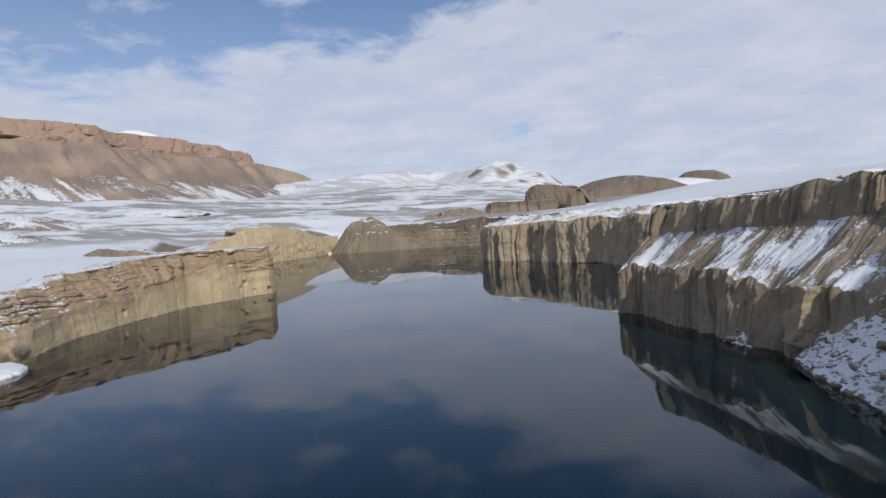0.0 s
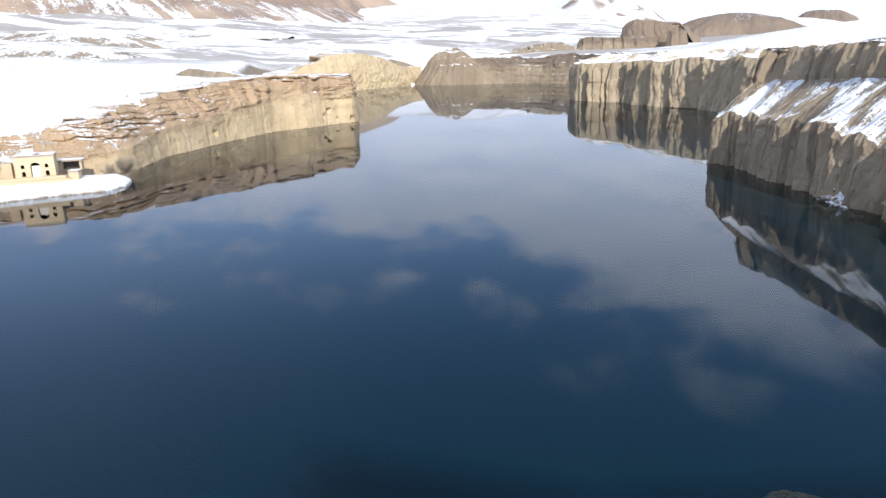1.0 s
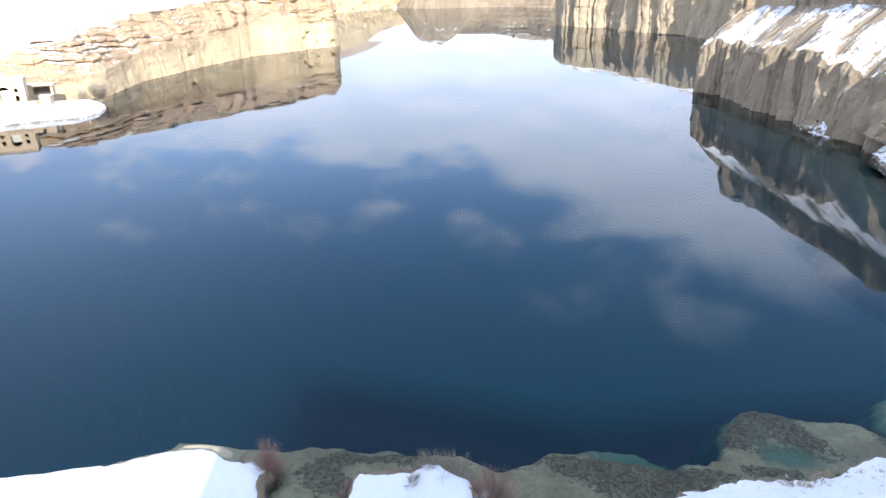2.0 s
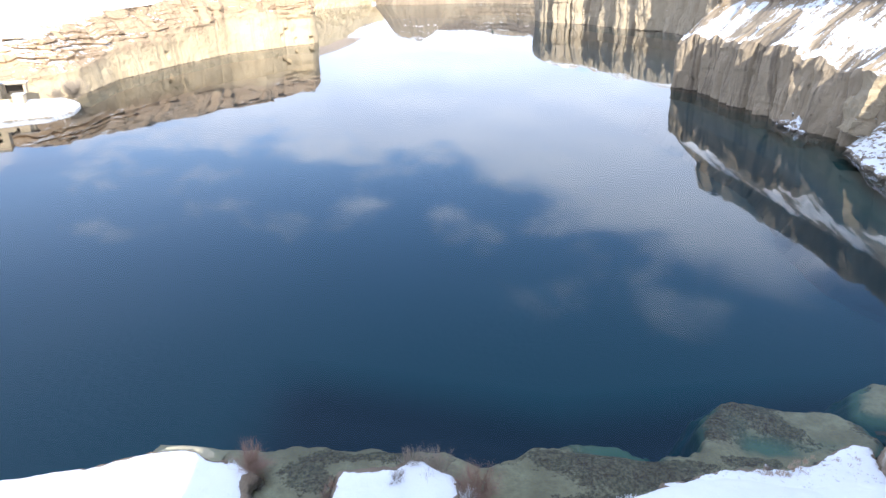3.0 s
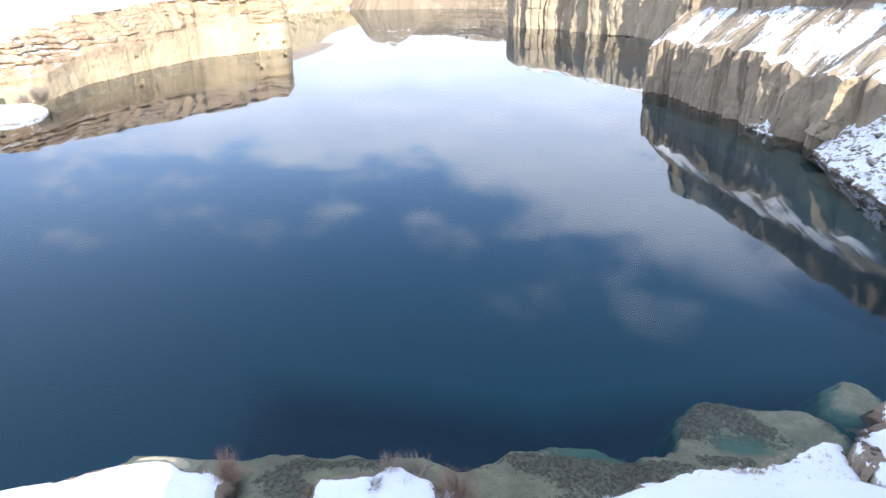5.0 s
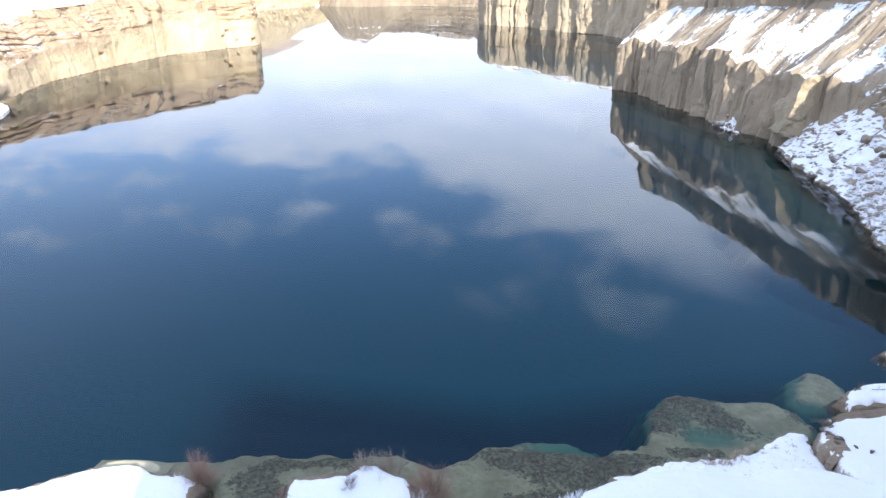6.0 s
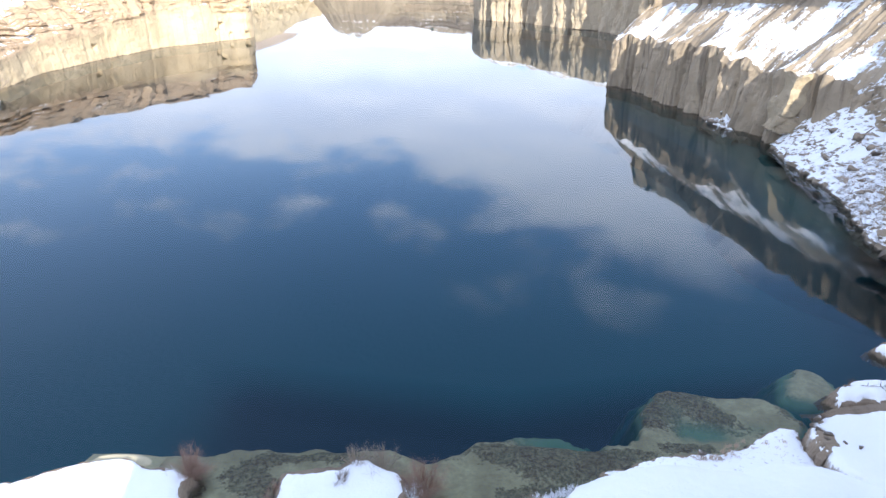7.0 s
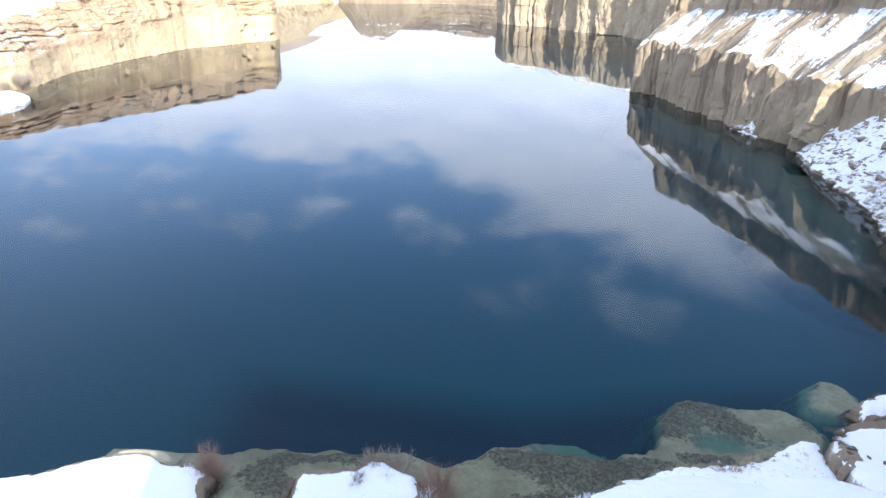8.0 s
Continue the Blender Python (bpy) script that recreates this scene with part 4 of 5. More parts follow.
snow_bank("snow_bank", "wind-crusted snow with dead grass showing through", [(11.0, 33.9), (12.6, 34.6), (14.7, 35.4), (15.7, 35.9), (17.5, 35.8), (19.0, 35.5), (20.4, 36.4), (21.6, 36.9), (23.1, 38.0), (24.5, 38.3), (25.5, 38.3), (25.2, 36), (25, 33), (18, 32)], 0.1, 0.7, 0.6, GRASSY_SNOW, rough=0.45, seed=3.0, earth=0.15)
snow_bank("snow_bank", "smooth deep snow drift above the shore", [(7.4, 30.6), (8.9, 32.5), (11.2, 33.6), (14.8, 34.4), (17.8, 34.0), (19.4, 33.6), (21.5, 34.2), (23.5, 34.4), (24.8, 34.1), (26.5, 33.3), (28.5, 32.5), (34, 30.5), (37, 27), (30, 22), (12, 24), (6, 28)], 0.3, 1.1, 0.9, FRESH_SNOW, rough=0.22, seed=4.0, rise=0.16, earth=0.0)
snow_bank("snow_bank", "snow block with an eroded earth edge", [(25.8, 37.2), (26.5, 38.0), (27.4, 38.4), (28.4, 38.8), (30.2, 39.1), (33, 39.3), (40, 39.6), (44, 34), (38, 28), (28, 28), (25.2, 33.5), (25.2, 34.8), (25.3, 36.2)], 0.3, 1.5, 0.22, FRESH_SNOW, rough=0.35, seed=5.0, rise=0.03)
snow_bank("snow_bank", "flat snow ledge by the water with a stony rim", [(29.4, 41.9), (30.2, 42.8), (31, 43.2), (32.7, 43.6), (36.2, 44.3), (44, 44), (46, 41.2), (34.1, 41.2), (31.9, 40.9), (30.2, 40.7)], 0.2, 0.9, 0.25, FRESH_SNOW, rough=0.35, seed=6.0)
snow_bank("snow_bank", "snow ledge at the foot of the rocky slope", [(37.2, 48.8), (38.6, 49.9), (41, 50.6), (46, 50.5), (48, 47.5), (44, 46), (40.5, 46.2), (38.2, 47.2)], 0.1, 0.8, 0.3, FRESH_SNOW, rough=0.4, seed=7.0)
snow_bank("snow_bank", "snow shelf on the lake shore below the ruin", [(-140, 128), (-120, 136), (-111, 144.5), (-102.5, 150.5), (-100.8, 156), (-103, 163), (-108, 168), (-116, 166), (-128, 158), (-145, 140)], 0.2, 1.6, 2.0, FRESH_SNOW, cell=0.3, rough=0.5, seed=8.0, rise=0.06, earth=0.0)
snow_bank("snow_bank", "snow patch in the gully at the far shore", [(-131, 738), (-121, 735), (-112, 738), (-113, 752), (-122, 775), (-131, 756)], 0.1, 1.0, 2.0, FRESH_SNOW, cell=1.2, rough=0.6, seed=9.0, rise=0.12, earth=0.0)


cliff("earth_bank", "crumbling brown earth face under the snow block", [(26.4, 38.3, 0.9, 1.5), (25.5, 37.4, 1.1, 1.7), (24.9, 36.4, 1.2, 1.8), (24.7, 35.2, 1.2, 1.8), (24.8, 34.2, 1.0, 1.7)],
             [(0.35, 0, 10, 0.8), (0.7, 1, 10, 0.8), (1.6, 1, 3, 0.2)], CRUST, 0.1, (0.9, 0.3), 0.22, 71.0, category="earth bank", kind="", base=(-0.2, -0.6))
dome("earth_bank", "bare brown earth strip between two snow ledges", (35.0, 40.3, 0.1), (6.4, 1.3), 0.75, CRUST, "earth bank", 2, 0.5, 70, kind="", seed=73.0, flat=0.7, erode=0.15)
LIME_MUD = plain_material("dry_lime_mud", (0.42, 0.37, 0.245), (0.54, 0.48, 0.33), 3.0)
dome("sand_spit", "pale dry lime mud at the edge of the snow", (-20.3, 35.7, -0.07), (2.2, 0.85), 0.22, LIME_MUD, "mud bank", -4, 0.5, 60, kind="", seed=61.0, flat=0.7, erode=0.08)

# ---- stones ----
ROUGH_STONE = rock_material("loose_stone", (0.40, 0.32, 0.235), (0.31, 0.245, 0.18), (0.15, 0.118, 0.09), 0.3, 0.74, 0.86, 0.3)


def stone_mesh(name, size, seed, flat=0.75):
    """A broken stone: a rough lump cut by a dozen flat faces."""
    rng = random.Random(int(seed * 1000))
    cuts = []
    for _ in range(10):
        way = Vector((rng.gauss(0, 1), rng.gauss(0, 1), rng.gauss(0, 1))).normalized()
        cuts.append((way, rng.uniform(0.38, 0.78)))
    bm = bmesh.new()
    bmesh.ops.create_icosphere(bm, subdivisions=3, radius=1.12)
    for v in bm.verts:
        p = v.co * (1 + 0.3 * noise.fractal(v.co * 0.9 + Vector((seed * 3.1, 1.7, seed)), 0.8, 2.1, 3))
        for way, reach in cuts:
            p = p - way * max(0.0, p.dot(way) - reach)
        p = p * (1 + 0.05 * noise.noise(p * 5 + Vector((seed, 0, 0))))
        v.co = Vector((p.x * size[0] * 1.4, p.y * size[1] * 1.4, p.z * size[2] * flat * 1.4))
    mesh = bpy.data.meshes.new(name)
    bm.to_mesh(mesh)
    bm.free()
    mesh.uv_layers.new(name="UVMap")
    return mesh


def boulder(at, size, seed, label="angular brown boulder on the snowy slope", group="boulders on the east slope"):
    mesh = stone_mesh("boulder", size, seed)
    mesh.materials.append(ROUGH_STONE)
    ob = tagged(new("boulder", mesh), label, "boulder", group)
    ob.matrix_world = pose(*at, 0, 0, seed * 47)


dice = random.Random(5)
for at, size in (((65.0, 100.5, 6.6), (0.9, 0.8, 0.8)), ((65.4, 108, 6.2), (0.7, 0.8, 0.6)), ((61.6, 142.5, 0.5), (0.9, 1.1, 0.9)), ((61.8, 138.5, 0.5), (0.8, 0.9, 0.8)), ((52.0, 69.5, 0.6), (1.0, 1.2, 1.0)), ((53.5, 73.0, 1.0), (0.9, 1.0, 1.0))):
    boulder(at, size, dice.uniform(0, 20))
cliff("rock_rib", "broken brown rock rib above the snowy cone", [
    (73.0, 115, 12.5, 13.8), (70.2, 109, 13.2, 14.6), (68.6, 103, 13.4, 15.0), (67.2, 97, 12.6, 14.4), (64.2, 90.5, 10.4, 12.0), (61.0, 84.5, 8.0, 9.6), (57.4, 78.5, 5.6, 7.2), (54.2, 73, 3.6, 5.0), (51.5, 67, 2.4, 3.4)],
    [(0.9, 0, 26, 1.0), (2.4, 1, 12, 0.8), (7.0, 1, 6, 0.4), (10.0, 1.0, 2, 0.0)], RIB_ROCK, 0.3, (2.6, 2.2), 1.0, 81.0, category="rock", kind="", base=(0.0, 0.2), rim=1.6, lumps=1.4, cleft=0.3, twist=0.5)

for n in range(34):
    y = dice.uniform(70, 101)
    foot = float(np.interp(y, [69, 76, 86, 96, 104], [54, 58, 63.5, 68, 69.5]))
    lip = float(np.interp(y, [69, 76, 86, 96, 104], [5, 7, 11, 15, 16]))
    back = float(np.interp(y, [69, 76, 86, 96, 104], [22, 20, 18, 16, 15]))
    inn = 0.6 + 9.0 * dice.random() ** 1.4
    size = dice.uniform(0.45, 1.5)
    boulder((foot + inn, y, lip + (26 - lip) * inn / back - 0.1 * size), (size, size * dice.uniform(0.7, 1.4), size * dice.uniform(0.7, 1.2)), dice.uniform(0, 40), "broken brown rock among snow patches on the east slope")
for n in range(26):
    y = dice.uniform(76, 120)
    v = dice.random()
    foot = float(np.interp(y, [73, 79.5, 88.5, 96, 100, 104, 113, 121.5], [52, 54.2, 57.8, 59.4, 58.6, 59.3, 61, 62.4]))
    top = float(np.interp(y, [73, 79.5, 88.5, 96, 104, 121.5], [3, 4.8, 7.5, 10, 11, 11.5]))
    wide = float(np.interp(y, [73, 79.5, 88.5, 96, 104, 121.5], [4.5, 6, 8, 10.5, 11, 10]))
    size = dice.uniform(0.3, 0.8)
    boulder((foot + 0.3 + wide * v, y, 0.6 + (top - 0.6) * v), (size, size * dice.uniform(0.7, 1.4), size), dice.uniform(0, 40), "small dark stone on the snowy scree cone")


# dark lumps added in place of small holes and cracks in the snow
for x, y, size in ((25.9, 36.6, 0.22), (26.2, 36.1, 0.30), (26.0, 35.5, 0.20), (26.9, 35.2, 0.16), (25.7, 37.0, 0.26), (27.6, 34.7, 0.14), (17.6, 35.1, 0.2), (26.4, 37.7, 0.24)):
    boulder((x, y, 1.74 if x > 20 else 1.0), (size, size * 1.3, size), dice.uniform(0, 40), "small dark lump in place of a hole in the snow", "earth clods in the snow")


def rock_pile():
    root = thing("rock_pile", (62.2, 141, -0.2), "snow-dusted rockfall pile at the foot of the cliff", "rock pile")
    u, v = np.meshgrid(np.linspace(-1.2, 1.2, 60), np.linspace(-1.2, 1.2, 60))
    lump = 1 - np.hypot(u, v) * 1.1 + 0.9 * fractal(u * 2.5, v * 2.5, 4.0, 5)
    mesh = grid_mesh("rubble", np.stack((u * 3.4, v * 7.2, 4.4 * np.clip(lump, -0.8, 1.4)), axis=-1), np.stack((u * 3.6, v * 7.6), axis=-1), False)
    part("rubble", mesh, SCREE, root)
    rng = random.Random(8)
    for n in range(34):
        a, r = rng.uniform(0, 6.28), math.sqrt(rng.random())
        size = rng.uniform(0.3, 1.0)
        stone = part("stone", stone_mesh("stone", (size, size * rng.uniform(0.8, 1.5), size), rng.uniform(0, 30)), ROUGH_STONE, root)
        stone.location = (2.9 * r * math.cos(a), 5.8 * r * math.sin(a), 3.6 * (1 - r) + 0.2)
        stone.rotation_euler = (0, 0, rng.uniform(0, 6))


rock_pile()


def scatter_stones(name, label, count, place, sizes, seed):
    """Many small stones in one mesh."""
    rng = np.random.RandomState(seed)
    corner = np.array([(1, 0, 0), (-1, 0, 0), (0, 1, 0), (0, -1, 0), (0, 0, 1), (0, 0, -1)], float)
    face = np.array([(0, 2, 4), (2, 1, 4), (1, 3, 4), (3, 0, 4), (2, 0, 5), (1, 2, 5), (3, 1, 5), (0, 3, 5)])
    verts, faces = [], []
    for n in range(count):
        size = sizes[0] * (sizes[1] / sizes[0]) ** rng.rand()
        shape = corner * (0.6 + 0.7 * rng.rand(6, 1)) * size * np.array([1 + rng.rand(), 1 + rng.rand(), 0.6])
        turn = rng.rand() * 6.28
        shape[:, :2] = shape[:, :2] @ np.array([[math.cos(turn), -math.sin(turn)], [math.sin(turn), math.cos(turn)]])
        verts.append(shape + place(rng)), faces.append(face + 6 * n)
    mesh = bpy.data.meshes.new(name)
    mesh.from_pydata(np.concatenate(verts).tolist(), [], np.concatenate(faces).tolist())
    mesh.uv_layers.new(name="UVMap")
    mesh.materials.append(ROUGH_STONE)
    tagged(new(name, mesh), label, "stones", kind="stuff")


def on_cone(rng):
    y, v = 74 + 47 * rng.rand() ** 1.5, rng.rand() ** 0.8
    foot = np.interp(y, [73, 79.5, 88.5, 96, 100, 104, 113, 121.5], [52, 54.2, 57.8, 59.4, 58.6, 59.3, 61, 62.4])
    top = np.interp(y, [73, 79.5, 88.5, 96, 104, 121.5], [3, 4.8, 7.5, 10, 11, 11.5])
    wide = np.interp(y, [73, 79.5, 88.5, 96, 104, 121.5], [4.5, 6, 8, 10.5, 11, 10])
    return np.array([foot + 0.3 + wide * v, y, 0.65 + (top - 0.65) * v])


scatter_stones("stones", "dark loose stones on the snowy cone", 900, on_cone, (0.12, 0.55), 11)


def on_rubble(rng):
    y, v = 72 + 24 * rng.rand() ** 0.8, 0.75 * rng.rand()
    foot = np.interp(y, [73, 79.5, 88.5, 96, 100], [52, 54.2, 57.8, 59.4, 58.6])
    top = np.interp(y, [73, 79.5, 88.5, 96, 104], [3, 4.8, 7.5, 10, 11])
    wide = np.interp(y, [73, 79.5, 88.5, 96, 104], [4.5, 6, 8, 10.5, 11])
    return np.array([foot + 0.2 + wide * v, y, 0.55 + (top - 0.65) * v])


scatter_stones("stones", "brown rubble at the foot of the snowy cone", 700, on_rubble, (0.15, 0.75), 13)


def on_plateau(rng):
    y, v = 98 + 96 * rng.rand(), rng.rand() ** 2
    rim = np.interp(y, [96, 104, 112, 121, 136, 147, 165, 182, 192], [86, 86.5, 85.5, 82.5, 79, 75, 71, 67.5, 62])
    top = np.interp(y, [96, 104, 121, 136, 147, 165, 182, 192], [34, 34, 33.5, 33, 31.5, 30.6, 30, 29.8])
    return np.array([rim + 0.5 + 22 * v, y, top + 0.15])


scatter_stones("stones", "dark stones poking through the plateau snow", 520, on_plateau, (0.18, 0.7), 12)

# ---- bare bushes ----
RED_TWIG = plain_material("red_brown_twigs", (0.25, 0.155, 0.11), (0.44, 0.30, 0.23), 4.0)
DARK_TWIG = plain_material("dark_brown_scrub", (0.10, 0.07, 0.05), (0.18, 0.13, 0.095), 4.0)
GREY_TWIG = plain_material("grey_brown_twigs", (0.21, 0.17, 0.13), (0.38, 0.325, 0.26), 4.0)


FROST = plain_material("hoar_frost", (0.80, 0.82, 0.84), (0.9, 0.91, 0.93), 6.0)
PALE_TWIG = plain_material("pale_willow_twigs", (0.22, 0.175, 0.13), (0.44, 0.37, 0.29), 3.0)


def tubes(name, lines):
    """Thin tapering three-sided stems, joined; a line is (points, thickness)."""
    verts, faces = [], []
    for points, thick in lines:
        start = len(verts)
        for n, p in enumerate(points):
            r = thick * (1 - 0.8 * n / (len(points) - 1))
            for k in range(3):
                a = 2.094 * k
                verts.append((p[0] + r * math.cos(a), p[1] + r * math.sin(a), p[2]))
            if n:
                for k in range(3):
                    a, b = start + 3 * n + k, start + 3 * n + (k + 1) % 3
                    faces.append((a - 3, b - 3, b, a))
    mesh = bpy.data.meshes.new(name)
    mesh.from_pydata(verts, [], faces)
    return mesh


def branch(rng, base, lean, turn, length, bend=0.25, steps=5, climb=0.06):
    points, p = [base], Vector(base)
    way = Vector((math.sin(lean) * math.cos(turn), math.sin(lean) * math.sin(turn), math.cos(lean)))
    for _ in range(steps):
        way = (way + Vector((rng.uniform(-bend, bend), rng.uniform(-bend, bend), climb + rng.uniform(-0.1, 0.1)))).normalized()
        p = p + way * (length / steps)
        points.append(tuple(p))
    return points


def bush(at, wide, tall, stems, twigs, mat, label, seed, name="bush", group="bare bushes on the shore", thick=0.018):
    rng = random.Random(seed)
    root = thing(name, at, label, "bush" if name == "bush" else "tree", group)
    ends = []
    spread = math.atan2(wide * 0.55, tall)
    for n in range(int(stems * 1.6)):
        turn, lean = rng.uniform(0, 6.28), 2.4 * spread * rng.random() ** 0.6
        base = (rng.gauss(0, wide * 0.10), rng.gauss(0, wide * 0.08), -0.1)
        line = branch(rng, base, lean, turn, tall * rng.uniform(0.55, 0.80) * (1 - 0.18 * lean), 0.18, climb=0.02)
        part("stem", tubes("stem", [(line, thick)]), mat, root)
        ends.append((line, lean, turn))
    fine = []
    for n in range(twigs * 9):
        line, lean, turn = rng.choice(ends)
        k = rng.choice((1, 2, 2, 3, 3, 4, 4, 5))
        fine.append((branch(rng, line[k], max(0.0, lean + rng.gauss(0.2, 0.5)), turn + rng.gauss(0, 1.1), tall * rng.uniform(0.16, 0.40), 0.25, 3, 0.0), thick * 0.24))
    tagged(part("twig_crown", tubes("twig_crown", fine), mat, root), kind="stuff")
    return root


bush((-15.6, 34.3, 0.3), 3.4, 2.3, 26, 420, RED_TWIG, "reddish leafless bush at the edge of the snow", 1)
bush((-14.9, 33.9, -0.1), 1.4, 1.0, 9, 70, RED_TWIG, "low reddish leafless bush below the snow edge", 2)
bush((-16.4, 33.8, 0.6), 2.2, 0.9, 12, 90, FROST, "low frosted white twigs at the foot of the bush", 14)
bush((-4.9, 35.0, 0.1), 1.2, 2.1, 12, 50, PALE_TWIG, "pale grey leafless willow bush on the snow island", 3, thick=0.032)
bush((-3.3, 34.8, 0.2), 2.8, 2.2, 22, 110, PALE_TWIG, "wide grey-brown leafless willow bush on the snow island", 4, thick=0.032)
bush((-5.7, 33.2, 0.6), 1.1, 1.2, 9, 70, GREY_TWIG, "small bare shrub poking out of the snow", 5)
bush((-0.4, 33.2, -0.2), 2.9, 2.6, 22, 400, RED_TWIG, "reddish leafless bush growing in the shallows", 6)
bush((-1.3, 32.2, 0.1), 1.6, 1.3, 8, 30, FROST, "low frosted bush beside the snow island", 7)
bush((-9.6, 32.6, -0.1), 2.4, 1.2, 18, 220, RED_TWIG, "low brown scrub beside the snow island", 8)
bush((6.0, 31.6, 0.3), 1.6, 0.8, 16, 160, GREY_TWIG, "frosted dead grass tuft at the edge of the drift", 9)
bush((-3.9, 34.7, 0.0), 3.4, 0.8, 26, 170, DARK_TWIG, "low dark scrub under the willow bushes", 12)
bush((-14.6, 33.4, -0.3), 1.2, 0.7, 14, 90, DARK_TWIG, "dark root tangle under the snow edge", 13)
bush((-108.5, 170.5, 0.5), 4.0, 6.5, 16, 420, GREY_TWIG, "grey leafless tree at the cliff foot", 10, "bare_tree", "", 0.07)
bush((-111.5, 167.5, 0.8), 3.0, 4.0, 12, 260, GREY_TWIG, "grey leafless thicket at the cliff foot", 11, "bare_tree", "", 0.05)



def grass_tuft(at, size, blades, mat, label, seed, group):
    rng = random.Random(seed)
    lines = []
    for n in range(blades):
        base = (rng.gauss(0, size * 0.35), rng.gauss(0, size * 0.35), -0.05)
        lines.append((branch(rng, base, rng.uniform(0.1, 0.9), rng.uniform(0, 6.28), size * rng.uniform(0.6, 1.3), 0.2, 3), 0.022))
    mesh = tubes("grass_tuft", lines)
    mesh.materials.append(mat)
    tagged(new("grass_tuft", mesh), label, "grass", group).matrix_world = pose(*at)


STRAW = plain_material("dead_straw", (0.42, 0.31, 0.22), (0.58, 0.46, 0.34), 6.0)
for n in range(16):
    u = n / 15
    grass_tuft((6.2 + 2.6 * u + dice.gauss(0, 0.12), 31.8 + 0.8 * u + dice.gauss(0, 0.15), 0.1), dice.uniform(0.25, 0.45), 26, FROST, "white frosted grass tuft at the edge of the drift", 100 + n, "frosted grass tufts")
for n in range(46):
    x = dice.uniform(17.0, 24.4)
    y = dice.uniform(34.7, 35.4 + 0.36 * max(0.0, x - 17.5))
    grass_tuft((x, y, 0.62 + 0.1 * dice.random()), dice.uniform(0.14, 0.30), 16, STRAW, "dead straw tuft poking through crusted snow", 200 + n, "dead grass in the snow")


def dead_branch(at, turn, size, seed):
    rng = random.Random(seed)
    root = thing("dead_branch", at, "dark fallen branch lying on the snow ledge", "branch", "fallen branches", turn)
    main = branch(rng, (-size * 0.5, 0, 0.12), 1.45, 0.0, size, 0.18, 6, 0.0)
    part("stem", tubes("stem", [(main, 0.05)]), DARK_TWIG, root)
    for n in range(6):
        part("twig", tubes("twig", [(branch(rng, main[rng.randrange(1, 6)], rng.uniform(0.5, 1.3), rng.uniform(-1.6, 1.6), size * rng.uniform(0.2, 0.5), 0.3, 4), 0.025)]), DARK_TWIG, root)


dead_branch((31.9, 42.75, 0.95), 20, 1.5, 1)
dead_branch((33.4, 42.2, 1.0), -25, 1.9, 2)
dead_branch((34.0, 41.9, 1.0), 70, 1.2, 3)

# ---- ruin on the west shore ----
PLASTER = plain_material("ochre_plaster", (0.56, 0.44, 0.28), (0.68, 0.56, 0.39), 0.7)
LIME = plain_material("white_limewash", (0.72, 0.70, 0.64), (0.8, 0.78, 0.73), 1.2)
MUD_WALL = plain_material("mud_wall", (0.46, 0.36, 0.235), (0.58, 0.47, 0.32), 0.9)
# near-black colour of the back walls
DARK_WALL = plain_material("dark_back_wall", (0.06, 0.05, 0.04), (0.11, 0.09, 0.07), 1.0)


def slab_with_holes(name, wide, tall, thick, holes):
    """An upright wall in the xz plane, its front at y = 0; holes: centre, width, foot, springing of a round arch."""
    bm = bmesh.new()

    def ring(points):
        vs = [bm.verts.new((x, 0, z)) for x, z in points]
        return [bm.edges.new((a, b)) for a, b in zip(vs, vs[1:] + vs[:1])]

    edges = ring([(-wide / 2, 0), (wide / 2, 0), (wide / 2, tall), (-wide / 2, tall)])
    for cx, w, foot, spring in holes:
        arch = [(cx + w / 2 * math.cos(math.pi * k / 8), spring + w / 2 * math.sin(math.pi * k / 8)) for k in range(9)]
        edges += ring([(cx - w / 2, foot), (cx + w / 2, foot)] + arch)
    bmesh.ops.triangle_fill(bm, edges=edges, use_beauty=True)
    made = bmesh.ops.extrude_face_region(bm, geom=bm.faces[:])
    bmesh.ops.translate(bm, vec=(0, thick, 0), verts=[v for v in made["geom"] if isinstance(v, bmesh.types.BMVert)])
    bmesh.ops.recalc_face_normals(bm, faces=bm.faces[:])
    mesh = bpy.data.meshes.new(name)
    bm.to_mesh(mesh)
    bm.free()
    return mesh


def block(name, size, at, worn=0.06, seed=0.0):
    """A worn masonry block: a divided, softly uneven box; at is the middle of its foot."""
    bm = bmesh.new()
    bmesh.ops.create_cube(bm, size=1.0)
    bmesh.ops.bevel(bm, geom=bm.edges[:], offset=0.03, segments=2, affect="EDGES")
    bmesh.ops.subdivide_edges(bm, edges=bm.edges[:], cuts=2, use_grid_fill=True)
    for v in bm.verts:
        p = Vector((v.co.x * size[0], v.co.y * size[1], (v.co.z + 0.5) * size[2]))
        p += noise.noise_vector(p * 0.7 + Vector((seed, 0, 0))) * worn
        v.co = p + Vector(at)
    mesh = bpy.data.meshes.new(name)
    bm.to_mesh(mesh)
    bm.free()
    return mesh


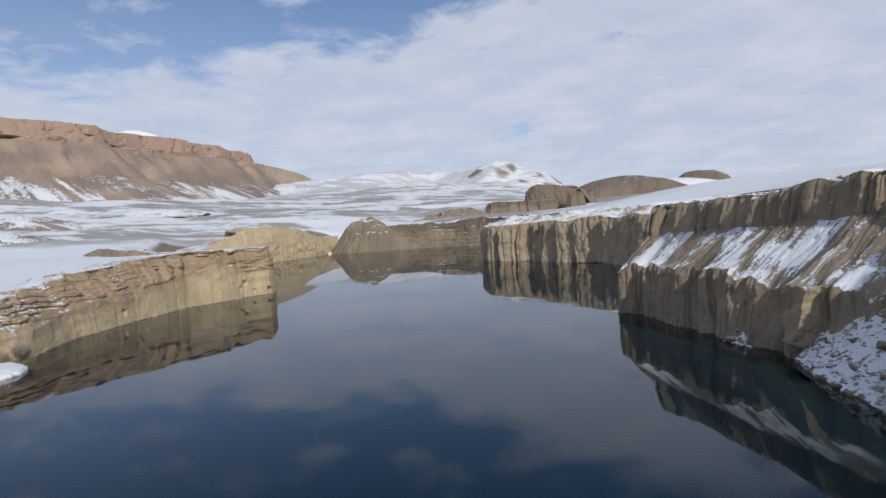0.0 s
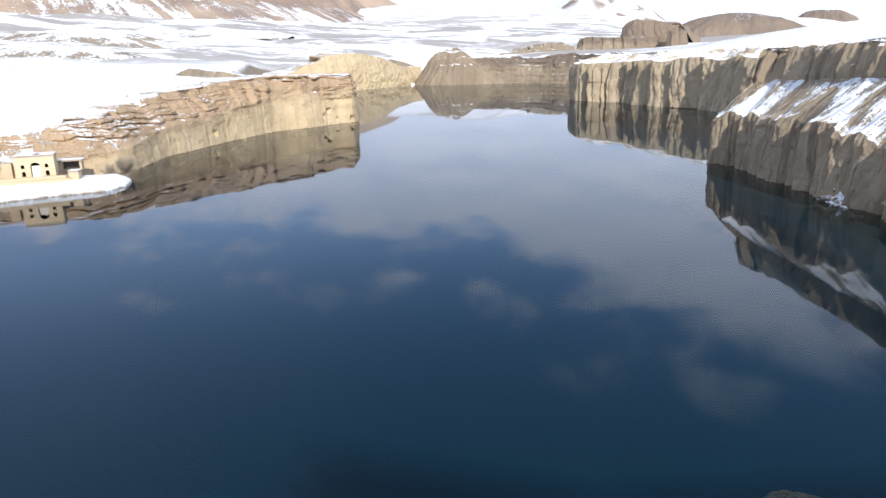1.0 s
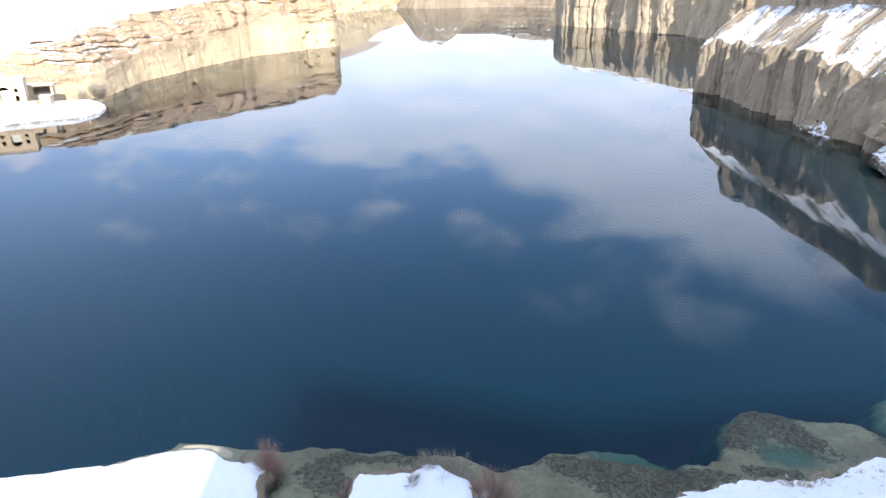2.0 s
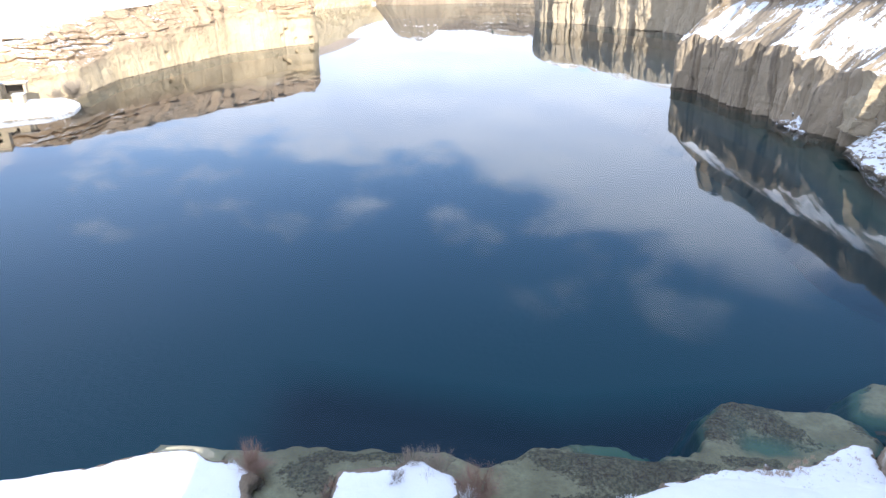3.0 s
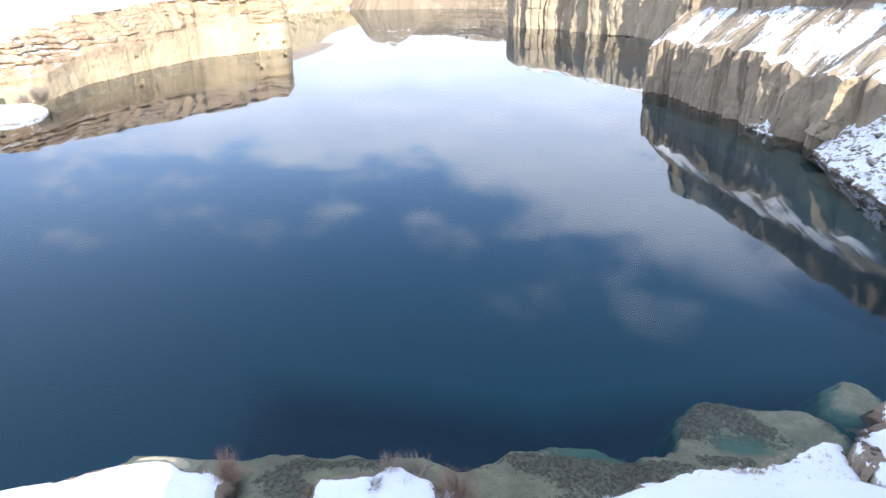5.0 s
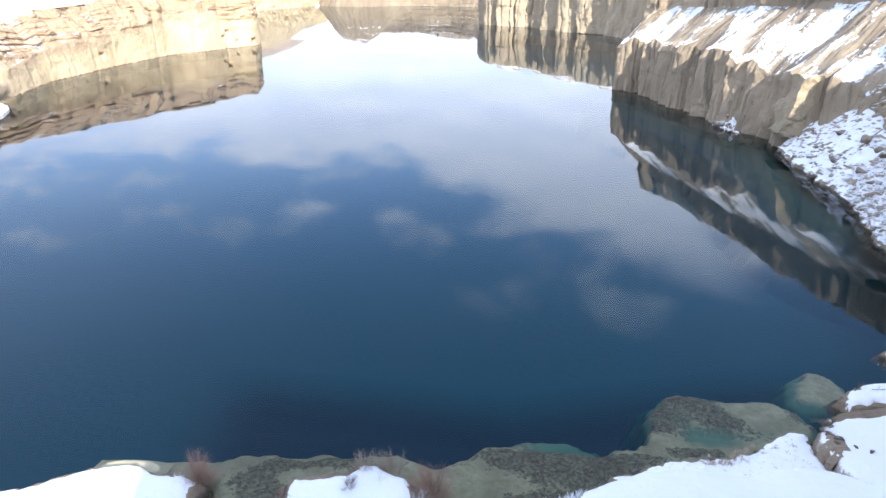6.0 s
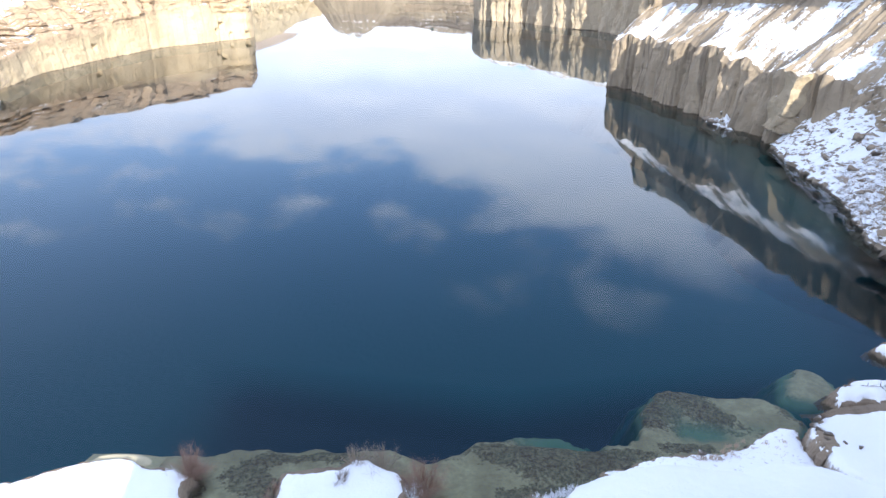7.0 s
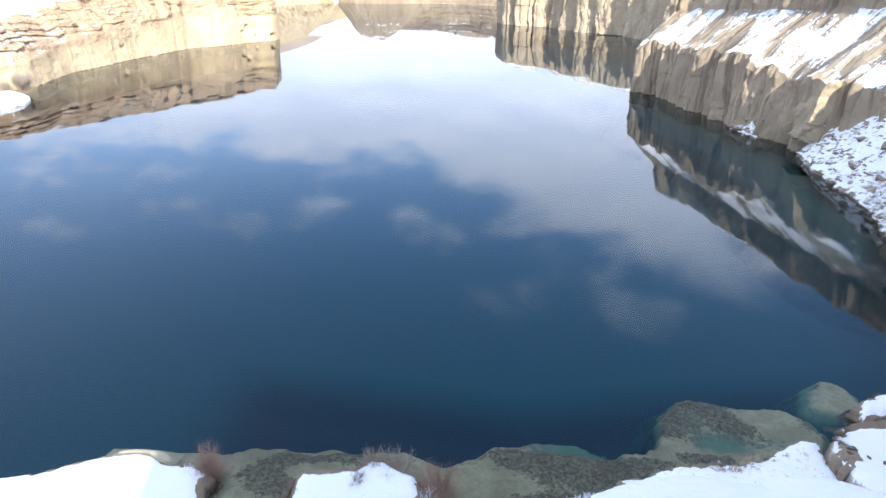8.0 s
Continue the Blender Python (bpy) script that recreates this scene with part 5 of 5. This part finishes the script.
def ruin():
    x, y = polar(-38.5, 192)
    root = thing("shrine_ruin", (x, y, 3.1), "ochre plastered shrine with arched openings at the cliff foot", "building", turn=-math.degrees(math.atan2(-0.5, 0.87)) - 0)
    part("front_wall", slab_with_holes("front_wall", 8.6, 5.4, 0.7, [(0.1, 2.2, 0.2, 2.9), (-2.6, 0.8, 0.5, 1.5), (-2.6, 0.75, 2.6, 3.2), (2.5, 0.8, 0.5, 1.5), (2.5, 0.75, 2.6, 3.2)]), PLASTER, root)
    part("side_wall", block("side_wall", (0.6, 5.0, 5.4), (4.0, 3.2, 0), 0.05, 1), PLASTER, root)
    part("side_wall", block("side_wall", (0.6, 5.0, 5.4), (-4.0, 3.2, 0), 0.05, 2), PLASTER, root)
    part("back_wall", block("back_wall", (8.6, 0.5, 5.2), (0, 5.7, 0), 0.05, 3), DARK_WALL, root, "dark back wall")
    part("roof", block("roof", (8.8, 6.2, 0.45), (0, 3.0, 5.3), 0.06, 4), FRESH_SNOW, root, "flat snow-covered roof")
    part("niche", block("niche", (1.9, 0.3, 2.9), (0.1, 0.9, 0.2), 0.03, 5), LIME, root, "white niche in the central arch")
    part("dome", stone_mesh("dome", (1.3, 1.2, 0.9), 2.2), FRESH_SNOW, root, "snowy remains of a dome").location = (0.4, 2.0, 5.7)
    part("terrace", block("terrace", (22.0, 6.0, 2.6), (-3.5, 0.6, -2.6), 0.12, 6), MUD_WALL, root, "mud-built terrace")
    part("parapet", block("parapet", (20.0, 0.6, 0.7), (-3.5, -2.0, 0.0), 0.08, 7), MUD_WALL, root)
    part("buttress", block("buttress", (2.2, 2.6, 4.0), (-6.2, 2.4, 0), 0.12, 8), MUD_WALL, root)


ruin()

def rock_buttress(size, seed):
    """A pale broken face: tapered, split by a slanting crack, with a block fallen out beside it."""
    bm = bmesh.new()
    bmesh.ops.create_cube(bm, size=1.0)
    bmesh.ops.subdivide_edges(bm, edges=bm.edges[:], cuts=26, use_grid_fill=True)
    for v in bm.verts:
        p = Vector((v.co.x * size[0], v.co.y * size[1], (v.co.z + 0.5) * size[2]))
        front = max(0.0, -v.co.y * 2)
        p.x = p.x * (1.0 - 0.22 * (v.co.z + 0.5)) + 0.8 * (v.co.z + 0.5)
        at = p * 0.32 + Vector((seed, 0, 0))
        p += Vector((noise.noise(at), noise.noise(at + Vector((9, 0, 0))), noise.noise(at + Vector((0, 9, 0))))) * 0.9
        p += noise.noise_vector(p * 1.3) * 0.22
        crack = math.exp(-((p.z - 3.4 - 0.75 * p.x) / 0.3) ** 2) + math.exp(-((p.z - 2.6 + 0.12 * p.x) / 0.25) ** 2)
        hollow = 1.0 if abs(p.x - 1.4) + abs(p.z - 3.6) * 1.2 < 1.35 else 0.0
        p.y += front * (0.55 * min(1.0, crack) + 0.9 * hollow)
        v.co = p
    mesh = bpy.data.meshes.new("rock_buttress")
    bm.to_mesh(mesh)
    bm.free()
    mesh.uv_layers.new(name="UVMap")
    mesh.materials.append(CREAM_PLAIN)
    return mesh


tagged(new("rock_buttress", rock_buttress((6.8, 6.4, 10.4), 3.0)), "pale cream rock face standing out from the east cliff", "rock").matrix_world = pose(65.2, 122.0, 2.9, 0, 3, -6)


def shed():
    x, y = polar(-36.2, 199)
    root = thing("stone_shed", (x, y, 3.6), "low stone shed with a snow-covered flat roof", "shed", turn=25)
    part("back_wall", block("back_wall", (5.0, 0.5, 2.3), (0, 2.4, 0), 0.08, 1), DARK_WALL, root)
    part("side_wall", block("side_wall", (0.6, 3.0, 2.3), (-2.4, 1.0, 0), 0.08, 2), MUD_WALL, root)
    part("side_wall", block("side_wall", (0.6, 3.0, 2.3), (2.4, 1.0, 0), 0.08, 3), MUD_WALL, root)
    part("roof", block("roof", (6.2, 3.9, 0.45), (0, 0.8, 2.3), 0.06, 4), FRESH_SNOW, root, "flat roof under snow")
    x, y = polar(-36.0, 191)
    hut = thing("wall_stub", (x, y, 1.2), "square mud-walled stub by the snow shelf", "wall", turn=20)
    part("body", block("body", (2.4, 3.0, 3.2), (0, 0, 0), 0.12, 5), MUD_WALL, hut)
    part("coping", block("coping", (2.6, 3.2, 0.25), (0, 0, 3.15), 0.05, 6), FRESH_SNOW, hut, "snow on the wall head")


shed()

mesh = stone_mesh("rock_pillar", (1.6, 1.5, 3.2), 7.0, 1.0)
mesh.materials.append(ROUGH_STONE)
x, y = polar(0.0, 838)
tagged(new("rock_pillar", mesh), "small dark rock pillar on the far terrace", "rock").matrix_world = pose(x, y, 37.5)
